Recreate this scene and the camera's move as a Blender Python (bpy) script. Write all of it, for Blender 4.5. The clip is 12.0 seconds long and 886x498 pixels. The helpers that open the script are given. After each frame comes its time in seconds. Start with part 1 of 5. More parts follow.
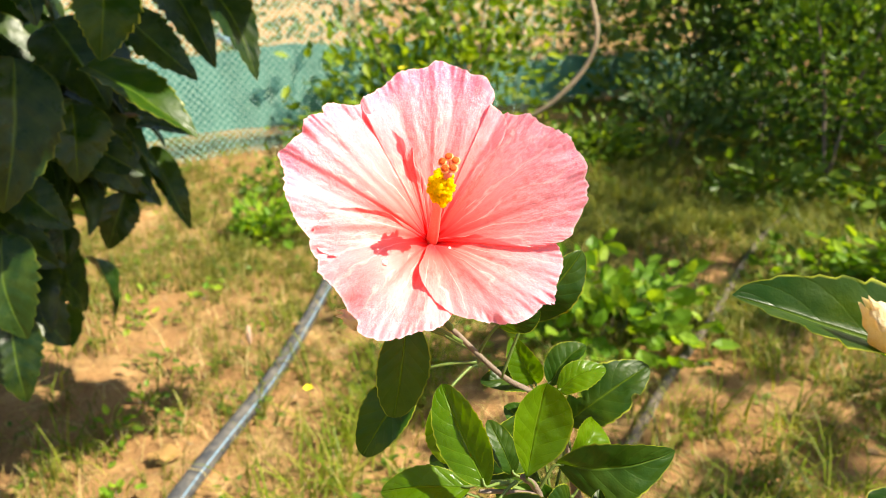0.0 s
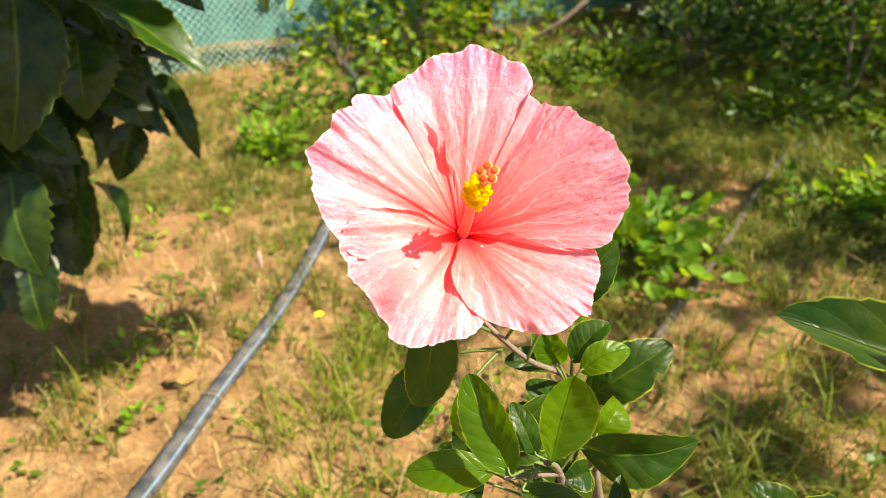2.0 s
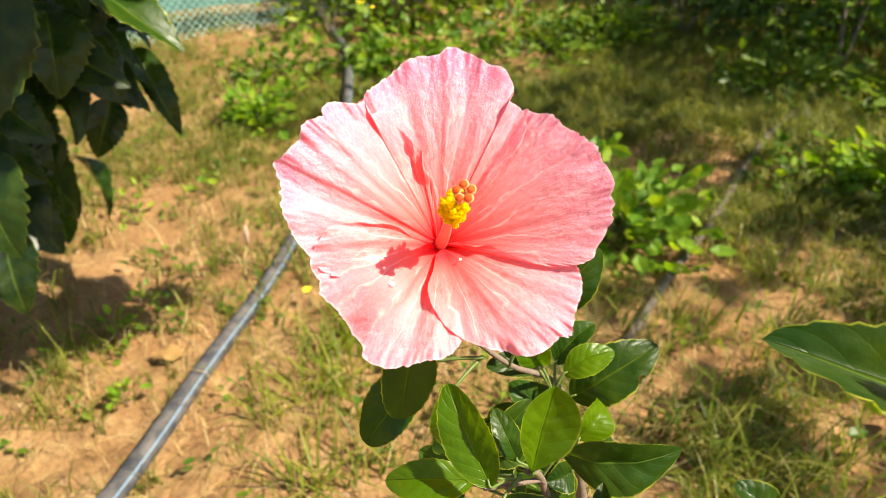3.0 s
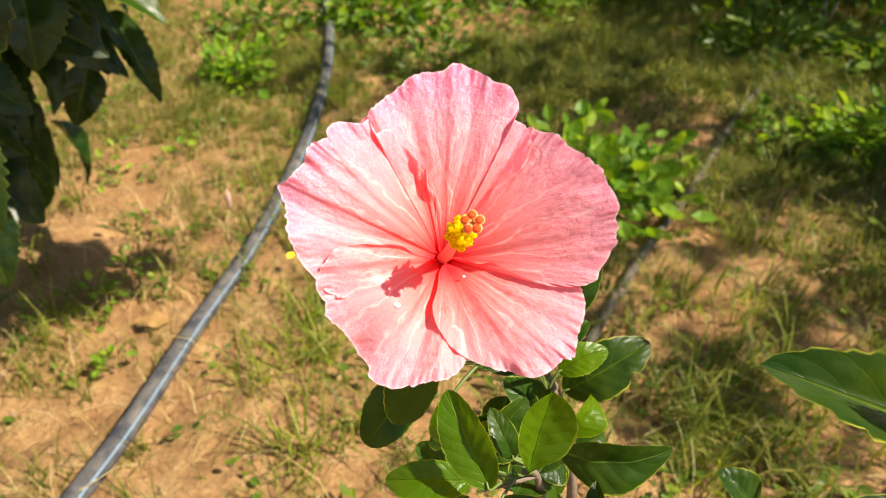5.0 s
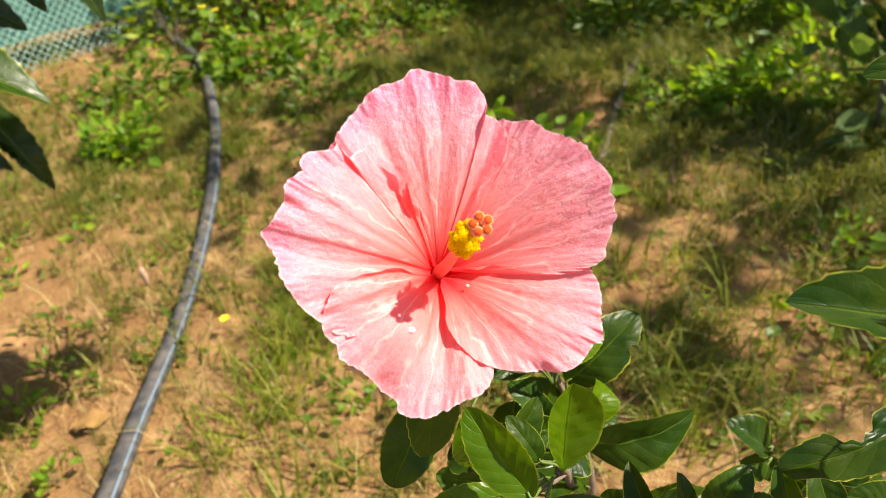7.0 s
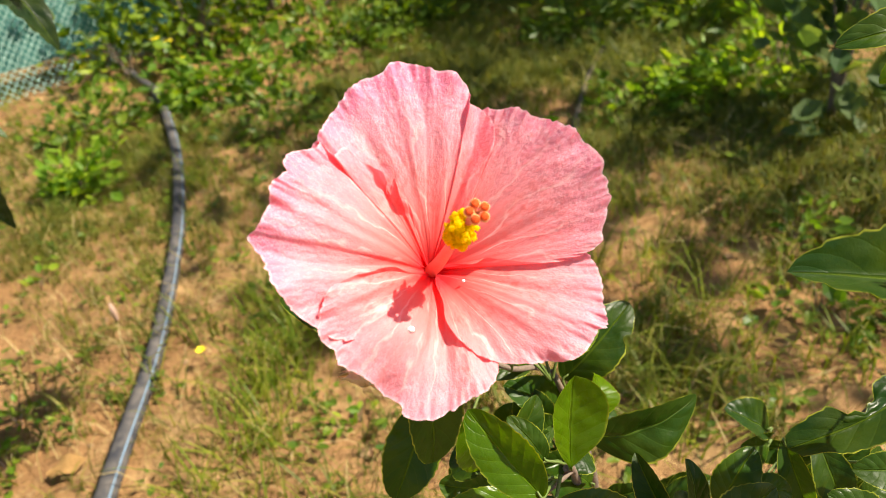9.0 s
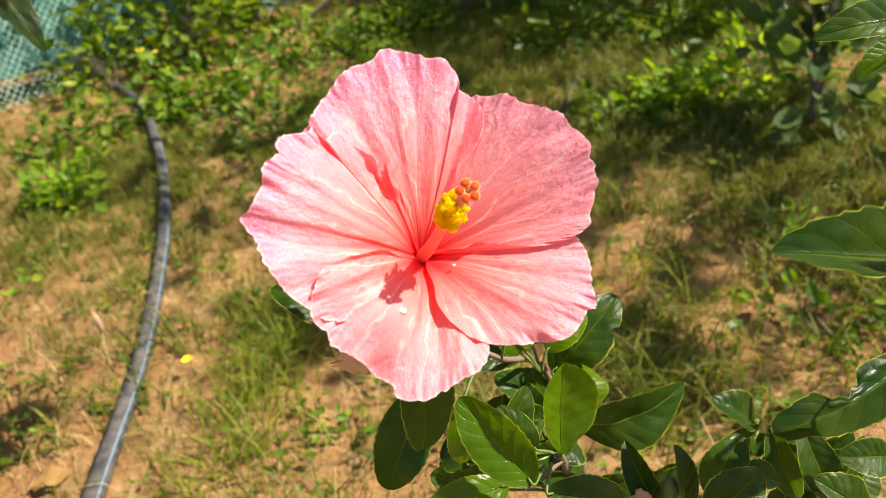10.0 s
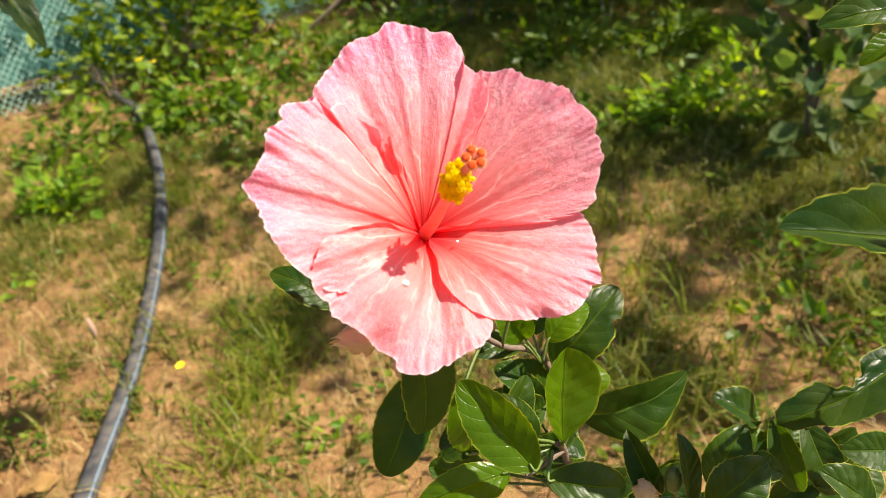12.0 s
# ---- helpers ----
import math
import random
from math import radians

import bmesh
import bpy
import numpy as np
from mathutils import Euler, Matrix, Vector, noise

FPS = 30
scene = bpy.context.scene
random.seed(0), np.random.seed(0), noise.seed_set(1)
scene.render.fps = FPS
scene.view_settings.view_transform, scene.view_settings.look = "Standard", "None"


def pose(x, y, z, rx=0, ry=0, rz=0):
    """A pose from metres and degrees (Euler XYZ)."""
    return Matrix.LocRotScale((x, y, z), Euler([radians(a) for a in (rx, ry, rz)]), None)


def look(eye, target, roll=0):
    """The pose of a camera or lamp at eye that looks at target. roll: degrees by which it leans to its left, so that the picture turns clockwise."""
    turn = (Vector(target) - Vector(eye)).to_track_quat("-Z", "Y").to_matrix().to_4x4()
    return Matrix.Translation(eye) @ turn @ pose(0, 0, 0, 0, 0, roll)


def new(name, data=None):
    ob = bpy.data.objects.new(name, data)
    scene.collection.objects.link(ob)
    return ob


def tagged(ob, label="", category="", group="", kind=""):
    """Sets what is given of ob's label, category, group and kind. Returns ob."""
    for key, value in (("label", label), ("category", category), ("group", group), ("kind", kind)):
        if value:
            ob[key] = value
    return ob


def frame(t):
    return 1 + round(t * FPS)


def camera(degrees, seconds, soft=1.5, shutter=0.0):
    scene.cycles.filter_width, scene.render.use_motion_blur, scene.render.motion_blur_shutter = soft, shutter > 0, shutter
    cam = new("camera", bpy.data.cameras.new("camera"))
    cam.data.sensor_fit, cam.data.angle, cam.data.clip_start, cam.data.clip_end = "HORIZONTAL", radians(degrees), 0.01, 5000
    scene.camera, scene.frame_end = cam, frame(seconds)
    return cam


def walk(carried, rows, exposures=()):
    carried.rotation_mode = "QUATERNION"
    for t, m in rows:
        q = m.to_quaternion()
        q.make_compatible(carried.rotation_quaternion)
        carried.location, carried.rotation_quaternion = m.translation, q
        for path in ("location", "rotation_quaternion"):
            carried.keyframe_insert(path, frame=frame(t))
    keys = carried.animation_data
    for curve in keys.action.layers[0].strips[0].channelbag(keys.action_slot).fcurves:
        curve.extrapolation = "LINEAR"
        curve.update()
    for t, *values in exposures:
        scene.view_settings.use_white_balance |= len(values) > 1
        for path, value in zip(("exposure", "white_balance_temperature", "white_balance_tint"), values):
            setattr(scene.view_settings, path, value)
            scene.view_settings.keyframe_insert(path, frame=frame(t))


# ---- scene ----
cam = camera(66.0, 12.0, 0.8)
PATH = [
    (0, (0.0550, 0.0165, 0.7865), (0.0275, 2.0603, -0.0253), -0.0),
    (0.5, (0.0552, 0.0228, 0.7862), (0.0185, 2.0447, -0.0798), 0.0),
    (1, (0.0517, 0.0286, 0.7931), (0.0011, 2.0251, -0.1298), 0.4),
    (1.5, (0.0473, 0.0330, 0.8041), (-0.0066, 1.9888, -0.2024), 0.7),
    (2, (0.0440, 0.0385, 0.8140), (0.0022, 1.9624, -0.2530), 0.7),
    (2.5, (0.0495, 0.0473, 0.8184), (0.0231, 1.9415, -0.2992), 0.7),
    (3, (0.0488, 0.0571, 0.8247), (0.0381, 1.9255, -0.3382), 1.1),
    (3.5, (0.0496, 0.0625, 0.8282), (0.0384, 1.9048, -0.3745), 1.1),
    (5.3, (0.0346, 0.0714, 0.8461), (0.1050, 1.8540, -0.4411), 2.3),
    (5.5, (0.0312, 0.0728, 0.8456), (0.1346, 1.8640, -0.4275), 0.7),
    (6, (0.0248, 0.0772, 0.8406), (0.2151, 1.8668, -0.4238), -1.9),
    (6.5, (0.0194, 0.0804, 0.8386), (0.2810, 1.8701, -0.4128), -4.4),
    (7, (0.0114, 0.0815, 0.8358), (0.3341, 1.8749, -0.3974), -5.5),
    (9, (0.0033, 0.0858, 0.8261), (0.4290, 1.8821, -0.3707), -7.9),
    (9.5, (-0.0011, 0.0792, 0.8239), (0.4433, 1.8843, -0.3520), -7.5),
    (10, (-0.0011, 0.0792, 0.8195), (0.4752, 1.8810, -0.3487), -7.5),
    (10.5, (-0.0044, 0.0770, 0.8151), (0.4697, 1.8865, -0.3421), -7.4),
    (11, (-0.0054, 0.0760, 0.8109), (0.4723, 1.8832, -0.3487), -7.4),
    (11.5, (-0.0077, 0.0759, 0.8074), (0.4785, 1.8843, -0.3465), -7.0),
    (12, (-0.0066, 0.0759, 0.8063), (0.4961, 1.8964, -0.3212), -6.6),
]
walk(cam, [(t, look(eye, target, roll)) for t, eye, target, roll in PATH], [(0, 1.52, 7400, 6), (2.5, 1.40, 7400, 10), (5.5, 1.16, 7300, 13), (12, 1.12, 7300, 13)])
# a small aperture, focused on the flower
cam.data.dof.use_dof, cam.data.dof.focus_distance, cam.data.dof.aperture_fstop = True, 0.285, 13.5

# ---- light ----
SUN = Vector((0.0171, -0.0072, 0.0237)).normalized()
sun = new("sun", bpy.data.lights.new("sun", "SUN"))
sun.data.energy, sun.data.angle, sun.data.color = 5.0, radians(0.6), (1.0, 0.95, 0.86)
sun.matrix_world = look(SUN * 20, (0, 0, 0))
world = bpy.data.worlds.new("world")
scene.world = world
world.use_nodes = True
sky = world.node_tree.nodes.new("ShaderNodeTexSky")
sky.sky_type, sky.sun_disc = "NISHITA", False
sky.sun_elevation, sky.sun_rotation = math.asin(SUN.z), math.atan2(SUN.x, SUN.y)
world.node_tree.links.new(sky.outputs[0], world.node_tree.nodes["Background"].inputs[0])
world.node_tree.nodes["Background"].inputs[1].default_value = 0.075


# ---- materials ----
class Mat:
    """A node material with short calls."""

    def __init__(self, name):
        self.m = bpy.data.materials.new(name)
        self.m.use_nodes = True
        self.t = self.m.node_tree
        self.b = self.t.nodes["Principled BSDF"]

    def n(self, kind, **kw):
        node = self.t.nodes.new("ShaderNode" + kind)
        for k, v in kw.items():
            if k in node.inputs:
                self.put(node.inputs[k], v)
        return node

    def put(self, socket, v):
        if isinstance(v, bpy.types.NodeSocket):
            self.t.links.new(v, socket)
        else:
            socket.default_value = v

    def coords(self, kind="Object"):
        return self.n("TexCoord").outputs[kind]

    def noise(self, scale, detail=4, vector=None, rough=0.55):
        node = self.n("TexNoise", Scale=scale, Detail=detail, Roughness=rough)
        self.put(node.inputs["Vector"], vector if vector is not None else self.n("NewGeometry").outputs["Position"])
        return node.outputs["Fac"]

    def ramp(self, fac, *stops):
        node = self.n("ValToRGB", Fac=fac)
        el = node.color_ramp.elements
        while len(el) < len(stops):
            el.new(0.5)
        for e, (p, c) in zip(el, stops):
            e.position, e.color = p, (*c, 1) if len(c) == 3 else c
        return node.outputs["Color"]

    def mix(self, fac, a, b, mode="MIX"):
        node = self.n("MixRGB")
        node.blend_type = mode
        for sock, v in zip(node.inputs, (fac, a, b)):
            self.put(sock, (*v, 1) if isinstance(v, tuple) and len(v) == 3 else v)
        return node.outputs[0]

    def math(self, op, a, b=0.0):
        node = self.n("Math")
        node.operation = op
        self.put(node.inputs[0], a)
        self.put(node.inputs[1], b)
        return node.outputs[0]

    def bump(self, height, strength=0.3, dist=0.002):
        node = self.n("Bump", Height=height, Strength=strength, Distance=dist)
        self.put(self.b.inputs["Normal"], node.outputs[0])
        return node.outputs[0]

    def done(self, color, rough=0.6, spec=0.5, translucent=None, amount=0.3, metal=0.0):
        self.put(self.b.inputs["Base Color"], (*color, 1) if isinstance(color, tuple) else color)
        self.put(self.b.inputs["Roughness"], rough)
        self.b.inputs["Specular IOR Level"].default_value = spec
        self.b.inputs["Metallic"].default_value = metal
        if translucent is not None:
            tr = self.n("BsdfTranslucent")
            self.put(tr.inputs["Color"], (*translucent, 1) if isinstance(translucent, tuple) else translucent)
            if self.b.inputs["Normal"].is_linked:
                self.put(tr.inputs["Normal"], self.b.inputs["Normal"].links[0].from_socket)
            mx = self.n("MixShader")
            mx.inputs[0].default_value = amount
            self.put(mx.inputs[1], self.b.outputs[0])
            self.put(mx.inputs[2], tr.outputs[0])
            self.put(self.t.nodes["Material Output"].inputs[0], mx.outputs[0])
        return self.m


def soil_material():
    k = Mat("soil")
    big, mid, lump, fine = k.noise(2.2, 5), k.noise(13, 6), k.noise(48, 5, rough=0.6), k.noise(170, 5, rough=0.7)
    c = k.ramp(mid, (0.28, (0.165, 0.086, 0.035)), (0.5, (0.315, 0.188, 0.080)), (0.72, (0.43, 0.29, 0.138)))
    c = k.mix(k.ramp(big, (0.4, (0, 0, 0)), (0.66, (1, 1, 1))), c, (0.285, 0.155, 0.066))
    c = k.mix(k.ramp(lump, (0.28, (0.6,) * 3), (0.42, (0, 0, 0))), c, (0.13, 0.066, 0.027))
    c = k.mix(k.ramp(lump, (0.58, (0, 0, 0)), (0.72, (0.6,) * 3)), c, (0.46, 0.33, 0.17))
    c = k.mix(0.6, c, k.ramp(fine, (0.3, (0.22, 0.19, 0.17)), (0.7, (0.80, 0.78, 0.76))), "OVERLAY")
    k.bump(k.math("ADD", k.math("ADD", k.math("MULTIPLY", mid, 1.5), k.math("MULTIPLY", lump, 1.2)), fine), 0.8, 0.010)
    return k.done(c, 0.92, 0.2)


def foliage_material(name, dark, mid, light, rough=0.45, amount=0.35, spec=0.25):
    """For joined leaves: each leaf has its own shade."""
    k = Mat(name)
    rnd = k.n("NewGeometry").outputs["Random Per Island"]
    c = k.ramp(rnd, (0.0, dark), (0.5, mid), (1.0, light))
    c = k.mix(0.5, c, k.ramp(k.noise(90, 3), (0.35, (0.36, 0.36, 0.36)), (0.7, (0.6, 0.6, 0.6))), "OVERLAY")
    tr = k.mix(1.0, c, (1.9, 1.7, 0.55), "MULTIPLY")
    return k.done(c, rough, spec, tr, amount)


def leaf_material(name, dark, light, rough=0.3, amount=0.38, glow=(2.6, 2.3, 0.5), margin=1.0, spec=0.22):
    """For leaves with their own surface pattern: midrib and side veins follow the leaf."""
    k = Mat(name)
    uv = k.n("SeparateXYZ", Vector=k.coords("UV"))
    across = k.math("ABSOLUTE", k.math("SUBTRACT", uv.outputs[0], 0.5))
    along = uv.outputs[1]
    rib = k.ramp(across, (0.0, (1, 1, 1)), (0.012, (0.6, 0.6, 0.6)), (0.03, (0, 0, 0)))
    wob = k.math("MULTIPLY", k.noise(120, 2), 0.06)
    saw = k.math("FRACT", k.math("ADD", k.math("MULTIPLY", k.math("SUBTRACT", along, k.math("MULTIPLY", across, 0.55)), 7.0), wob))
    vein = k.ramp(saw, (0.0, (1, 1, 1)), (0.06, (0.25, 0.25, 0.25)), (0.14, (0, 0, 0)), (0.93, (0, 0, 0)), (1.0, (1, 1, 1)))
    lines = k.math("MAXIMUM", rib, k.math("MULTIPLY", vein, 0.10))
    c = k.mix(k.n("ObjectInfo").outputs["Random"], dark, light)
    c = k.mix(k.ramp(k.noise(45, 5), (0.4, (0, 0, 0)), (0.75, (0.7, 0.7, 0.7))), c, k.mix(0.14, c, (0.25, 0.32, 0.03)))
    c = k.mix(k.math("MULTIPLY", lines, 0.36), c, (0.15, 0.24, 0.025))
    edge = k.ramp(across, (0.468, (0, 0, 0)), (0.492, (1, 1, 1)))
    c = k.mix(k.math("MULTIPLY", edge, k.ramp(k.noise(110, 3), (0.35, (0.15 * margin,) * 3), (0.65, (0.8 * margin,) * 3))), c, (0.30, 0.34, 0.04))
    h = k.math("SUBTRACT", k.math("ADD", k.math("MULTIPLY", k.noise(260, 3), 0.25), k.math("MULTIPLY", k.noise(700, 3), 0.12)), k.math("ADD", k.math("MULTIPLY", lines, 0.6), k.math("MULTIPLY", k.ramp(saw, (0.0, (1, 1, 1)), (0.3, (0, 0, 0)), (0.75, (0, 0, 0)), (1.0, (1, 1, 1))), 0.04)))
    k.bump(h, 0.8, 0.0012)
    r = k.ramp(k.noise(70, 4), (0.35, (rough - 0.10,) * 3), (0.7, (rough + 0.16,) * 3))
    return k.done(c, r, spec, k.mix(1.0, c, glow, "MULTIPLY"), amount)


def petal_material():
    k = Mat("petal")
    uv = k.n("SeparateXYZ", Vector=k.coords("UV"))
    across, along = uv.outputs[0], uv.outputs[1]
    em = k.n("UVMap")
    em.uv_map = "Edge"
    inset = k.n("SeparateXYZ", Vector=em.outputs[0]).outputs[0]
    rnd = k.n("ObjectInfo").outputs["Random"]

    def rays(x, y, z, detail, rough):
        return k.noise(1.0, detail, k.n("CombineXYZ", X=k.math("MULTIPLY", across, x), Y=k.math("MULTIPLY", along, y), Z=k.math("MULTIPLY", rnd, z)).outputs[0], rough)

    streak, fine, blotch = rays(20.0, 2.6, 9.0, 5, 0.62), rays(95.0, 5.0, 5.0, 4, 0.7), rays(46.0, 22.0, 7.0, 5, 0.72)
    broad = rays(5.0, 3.0, 17.0, 3, 0.5)
    warped = k.math("ADD", along, k.math("MULTIPLY", k.math("SUBTRACT", streak, 0.5), 0.05))
    c = k.ramp(warped, (0.0, (0.55, 0.006, 0.020)), (0.09, (0.80, 0.045, 0.055)), (0.18, (0.88, 0.155, 0.14)), (0.30, (0.90, 0.265, 0.25)), (0.52, (0.905, 0.36, 0.38)), (0.80, (0.90, 0.375, 0.46)), (1.0, (0.88, 0.25, 0.42)))
    body = k.ramp(along, (0.15, (0, 0, 0)), (0.40, (1, 1, 1)), (1.0, (0.45, 0.45, 0.45)))
    pale = k.math("MULTIPLY", k.ramp(streak, (0.47, (0, 0, 0)), (0.68, (1, 1, 1))), body)
    c = k.mix(k.math("MULTIPLY", pale, 0.10), c, (0.93, 0.53, 0.54))
    deep = k.math("MULTIPLY", k.ramp(rays(42.0, 12.0, 23.0, 5, 0.68), (0.50, (0, 0, 0)), (0.62, (1, 1, 1))), k.ramp(along, (0.35, (0, 0, 0)), (0.85, (1, 1, 1))))
    c = k.mix(k.math("MULTIPLY", deep, 0.26), c, (0.90, 0.20, 0.31))
    # coral mottling over the inner half, stronger in patches
    coral = k.math("MULTIPLY", k.ramp(blotch, (0.46, (0, 0, 0)), (0.60, (1, 1, 1))), k.ramp(along, (0.12, (0, 0, 0)), (0.28, (1, 1, 1)), (0.85, (0.15,) * 3)))
    coral = k.math("MULTIPLY", coral, k.ramp(broad, (0.40, (0.15,) * 3), (0.56, (1, 1, 1))))
    c = k.mix(k.math("MULTIPLY", coral, 0.8), c, (0.89, 0.14, 0.13))
    # whitish sheen on the crinkled outer half, painted as pale flecks
    sheen_fleck = k.math("MULTIPLY", k.ramp(blotch, (0.54, (0, 0, 0)), (0.60, (1, 1, 1))), k.ramp(along, (0.50, (0, 0, 0)), (0.9, (1, 1, 1))))
    c = k.mix(k.math("MULTIPLY", sheen_fleck, 0.30), c, (0.94, 0.60, 0.67))
    # long pale veins that fork on their way out from the throat
    bend = k.math("MULTIPLY", rays(9.0, 3.4, 3.0, 3, 0.5), 2.2)
    tooth = k.math("ABSOLUTE", k.math("SUBTRACT", k.math("FRACT", k.math("ADD", k.math("MULTIPLY", across, 9.0), bend)), 0.5))
    vein = k.math("MULTIPLY", k.ramp(tooth, (0.0, (1, 1, 1)), (0.04, (0.6, 0.6, 0.6)), (0.09, (0, 0, 0))), k.ramp(along, (0.16, (0, 0, 0)), (0.30, (1, 1, 1)), (0.65, (0.7, 0.7, 0.7)), (1.0, (0.1, 0.1, 0.1))))
    vein = k.math("MULTIPLY", vein, k.ramp(streak, (0.36, (0.1, 0.1, 0.1)), (0.50, (1, 1, 1))))
    c = k.mix(k.math("MULTIPLY", vein, 0.62), c, (0.96, 0.70, 0.66))
    # thin pale lines, painted as glints along the crinkles
    crease_glint = k.math("ABSOLUTE", k.math("SUBTRACT", rays(48.0, 9.0, 31.0, 4, 0.65), 0.5))
    crease_glint = k.math("MULTIPLY", k.ramp(crease_glint, (0.0, (1, 1, 1)), (0.012, (0.7,) * 3), (0.03, (0, 0, 0))), k.ramp(along, (0.35, (0, 0, 0)), (0.8, (1, 1, 1))))
    c = k.mix(k.math("MULTIPLY", crease_glint, 0.32), c, (0.96, 0.74, 0.78))
    rim = k.math("MULTIPLY", k.ramp(inset, (0.035, (1, 1, 1)), (0.09, (0, 0, 0))), k.ramp(fine, (0.38, (0.1,) * 3), (0.56, (1, 1, 1))))
    rim = k.math("MULTIPLY", rim, k.ramp(along, (0.55, (0, 0, 0)), (0.72, (1, 1, 1))))
    c = k.mix(k.math("MULTIPLY", rim, 0.65), c, (0.95, 0.78, 0.80))
    crinkle = k.ramp(along, (0.2, (0.0,) * 3), (0.55, (0.45,) * 3), (0.9, (1, 1, 1)))
    ridge = k.math("ABSOLUTE", k.math("SUBTRACT", rays(56.0, 20.0, 11.0, 3, 0.6), 0.5))
    h = k.math("ADD", k.math("MULTIPLY", streak, 0.5), k.math("ADD", k.math("MULTIPLY", fine, 0.3), k.math("MULTIPLY", blotch, 1.6)))
    tiny = rays(170.0, 80.0, 13.0, 3, 0.65)
    h = k.math("ADD", h, k.math("ADD", k.math("MULTIPLY", ridge, 2.4), k.math("MULTIPLY", tiny, 0.6)))
    h = k.math("ADD", k.math("MULTIPLY", h, crinkle), k.math("MULTIPLY", vein, 0.25))
    k.b.inputs["Sheen Weight"].default_value, k.b.inputs["Sheen Roughness"].default_value = 0.25, 0.35
    k.b.inputs["Subsurface Weight"].default_value, k.b.inputs["Subsurface Scale"].default_value = 0.22, 0.002
    k.b.inputs["Subsurface Radius"].default_value = (1.0, 0.22, 0.25)
    k.bump(h, 0.28, 0.0022)
    tr = k.mix(1.0, c, (1.15, 0.24, 0.30), "MULTIPLY")
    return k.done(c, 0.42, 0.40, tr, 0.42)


def speckled(name, a, b, scale, rough=0.6, spec=0.4, bump=0.3, translucent=None, amount=0.3):
    k = Mat(name)
    c = k.mix(k.noise(scale, 5), a, b)
    c = k.mix(0.35, c, k.ramp(k.noise(scale * 6, 3), (0.3, (0.3, 0.3, 0.3)), (0.7, (0.7, 0.7, 0.7))), "OVERLAY")
    k.bump(k.noise(scale * 3, 5), bump, 0.002)
    return k.done(c, rough, spec, translucent, amount)


SOIL = soil_material()
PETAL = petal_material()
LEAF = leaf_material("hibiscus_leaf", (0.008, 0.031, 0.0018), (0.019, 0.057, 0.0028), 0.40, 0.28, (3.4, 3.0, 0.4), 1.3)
LEAF_YOUNG = leaf_material("young_hibiscus_leaf", (0.042, 0.108, 0.0025), (0.074, 0.152, 0.003), 0.26, 0.42, (2.9, 2.4, 0.4))
# the side shrub's green, darkened to carry the shade it hangs in
LEAF_SHADED = leaf_material("shaded_broad_leaf", (0.005, 0.0185, 0.0035), (0.0125, 0.036, 0.006), 0.34, 0.25, (2.8, 2.8, 0.5), 0.3, 0.30)
COLUMN = speckled("staminal_column", (0.86, 0.20, 0.16), (0.90, 0.33, 0.26), 200, 0.45, 0.4, 0.1, (0.9, 0.3, 0.2), 0.25)
POLLEN = speckled("pollen", (0.95, 0.70, 0.010), (0.98, 0.82, 0.03), 900, 0.7, 0.3, 0.4, (1.0, 0.86, 0.08), 0.8)
STIGMA = speckled("stigma", (0.66, 0.05, 0.003), (0.74, 0.09, 0.006), 1200, 0.6, 0.3, 0.4)
STIGMA_RIM = speckled("stigma_rim", (0.86, 0.32, 0.12), (0.89, 0.46, 0.22), 900, 0.6)
GREEN_STEM = speckled("green_stem", (0.0655, 0.12, 0.0218), (0.12, 0.164, 0.0382), 150, 0.5)
BARK = speckled("bark", (0.109, 0.0764, 0.0546), (0.229, 0.18, 0.142), 130, 0.8, 0.3, 0.6)
DRY = speckled("withered_petal", (0.74, 0.58, 0.30), (0.90, 0.82, 0.58), 160, 0.7, 0.3, 0.6, (0.85, 0.62, 0.26), 0.45)
DRY_LEAF = speckled("dry_leaf", (0.20, 0.105, 0.032), (0.30, 0.185, 0.07), 60, 0.8, 0.2, 0.5)
SEED = speckled("white_seed", (0.85, 0.82, 0.78), (0.93, 0.92, 0.9), 500, 0.4)
GRASS = foliage_material("grass", (0.0528, 0.088, 0.0114), (0.124, 0.150, 0.0194), (0.245, 0.222, 0.0484), 0.5, 0.4)
TUFT = foliage_material("tuft_grass", (0.075, 0.135, 0.011), (0.16, 0.22, 0.02), (0.30, 0.31, 0.05), 0.45, 0.5)
STRAW = foliage_material("straw", (0.22, 0.165, 0.055), (0.33, 0.26, 0.10), (0.46, 0.39, 0.20), 0.7, 0.25)
WEED = foliage_material("weed", (0.042, 0.100, 0.0095), (0.085, 0.155, 0.0140), (0.155, 0.225, 0.020), 0.45, 0.4)
BRIGHT = foliage_material("bright_leaves", (0.08, 0.19, 0.016), (0.15, 0.28, 0.024), (0.26, 0.37, 0.035), 0.45, 0.5)
LIVELY = foliage_material("lively_leaves", (0.045, 0.115, 0.010), (0.095, 0.19, 0.016), (0.18, 0.28, 0.028), 0.42, 0.45)
BUSH = foliage_material("bush_leaves", (0.0218, 0.0518, 0.00764), (0.0546, 0.104, 0.0109), (0.142, 0.174, 0.0164), 0.45, 0.4)
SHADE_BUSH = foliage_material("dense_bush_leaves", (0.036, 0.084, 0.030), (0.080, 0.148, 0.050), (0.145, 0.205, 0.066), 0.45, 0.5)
SUNLIT = foliage_material("sunlit_bush_leaves", (0.032, 0.080, 0.008), (0.105, 0.19, 0.014), (0.25, 0.33, 0.026), 0.45, 0.48)
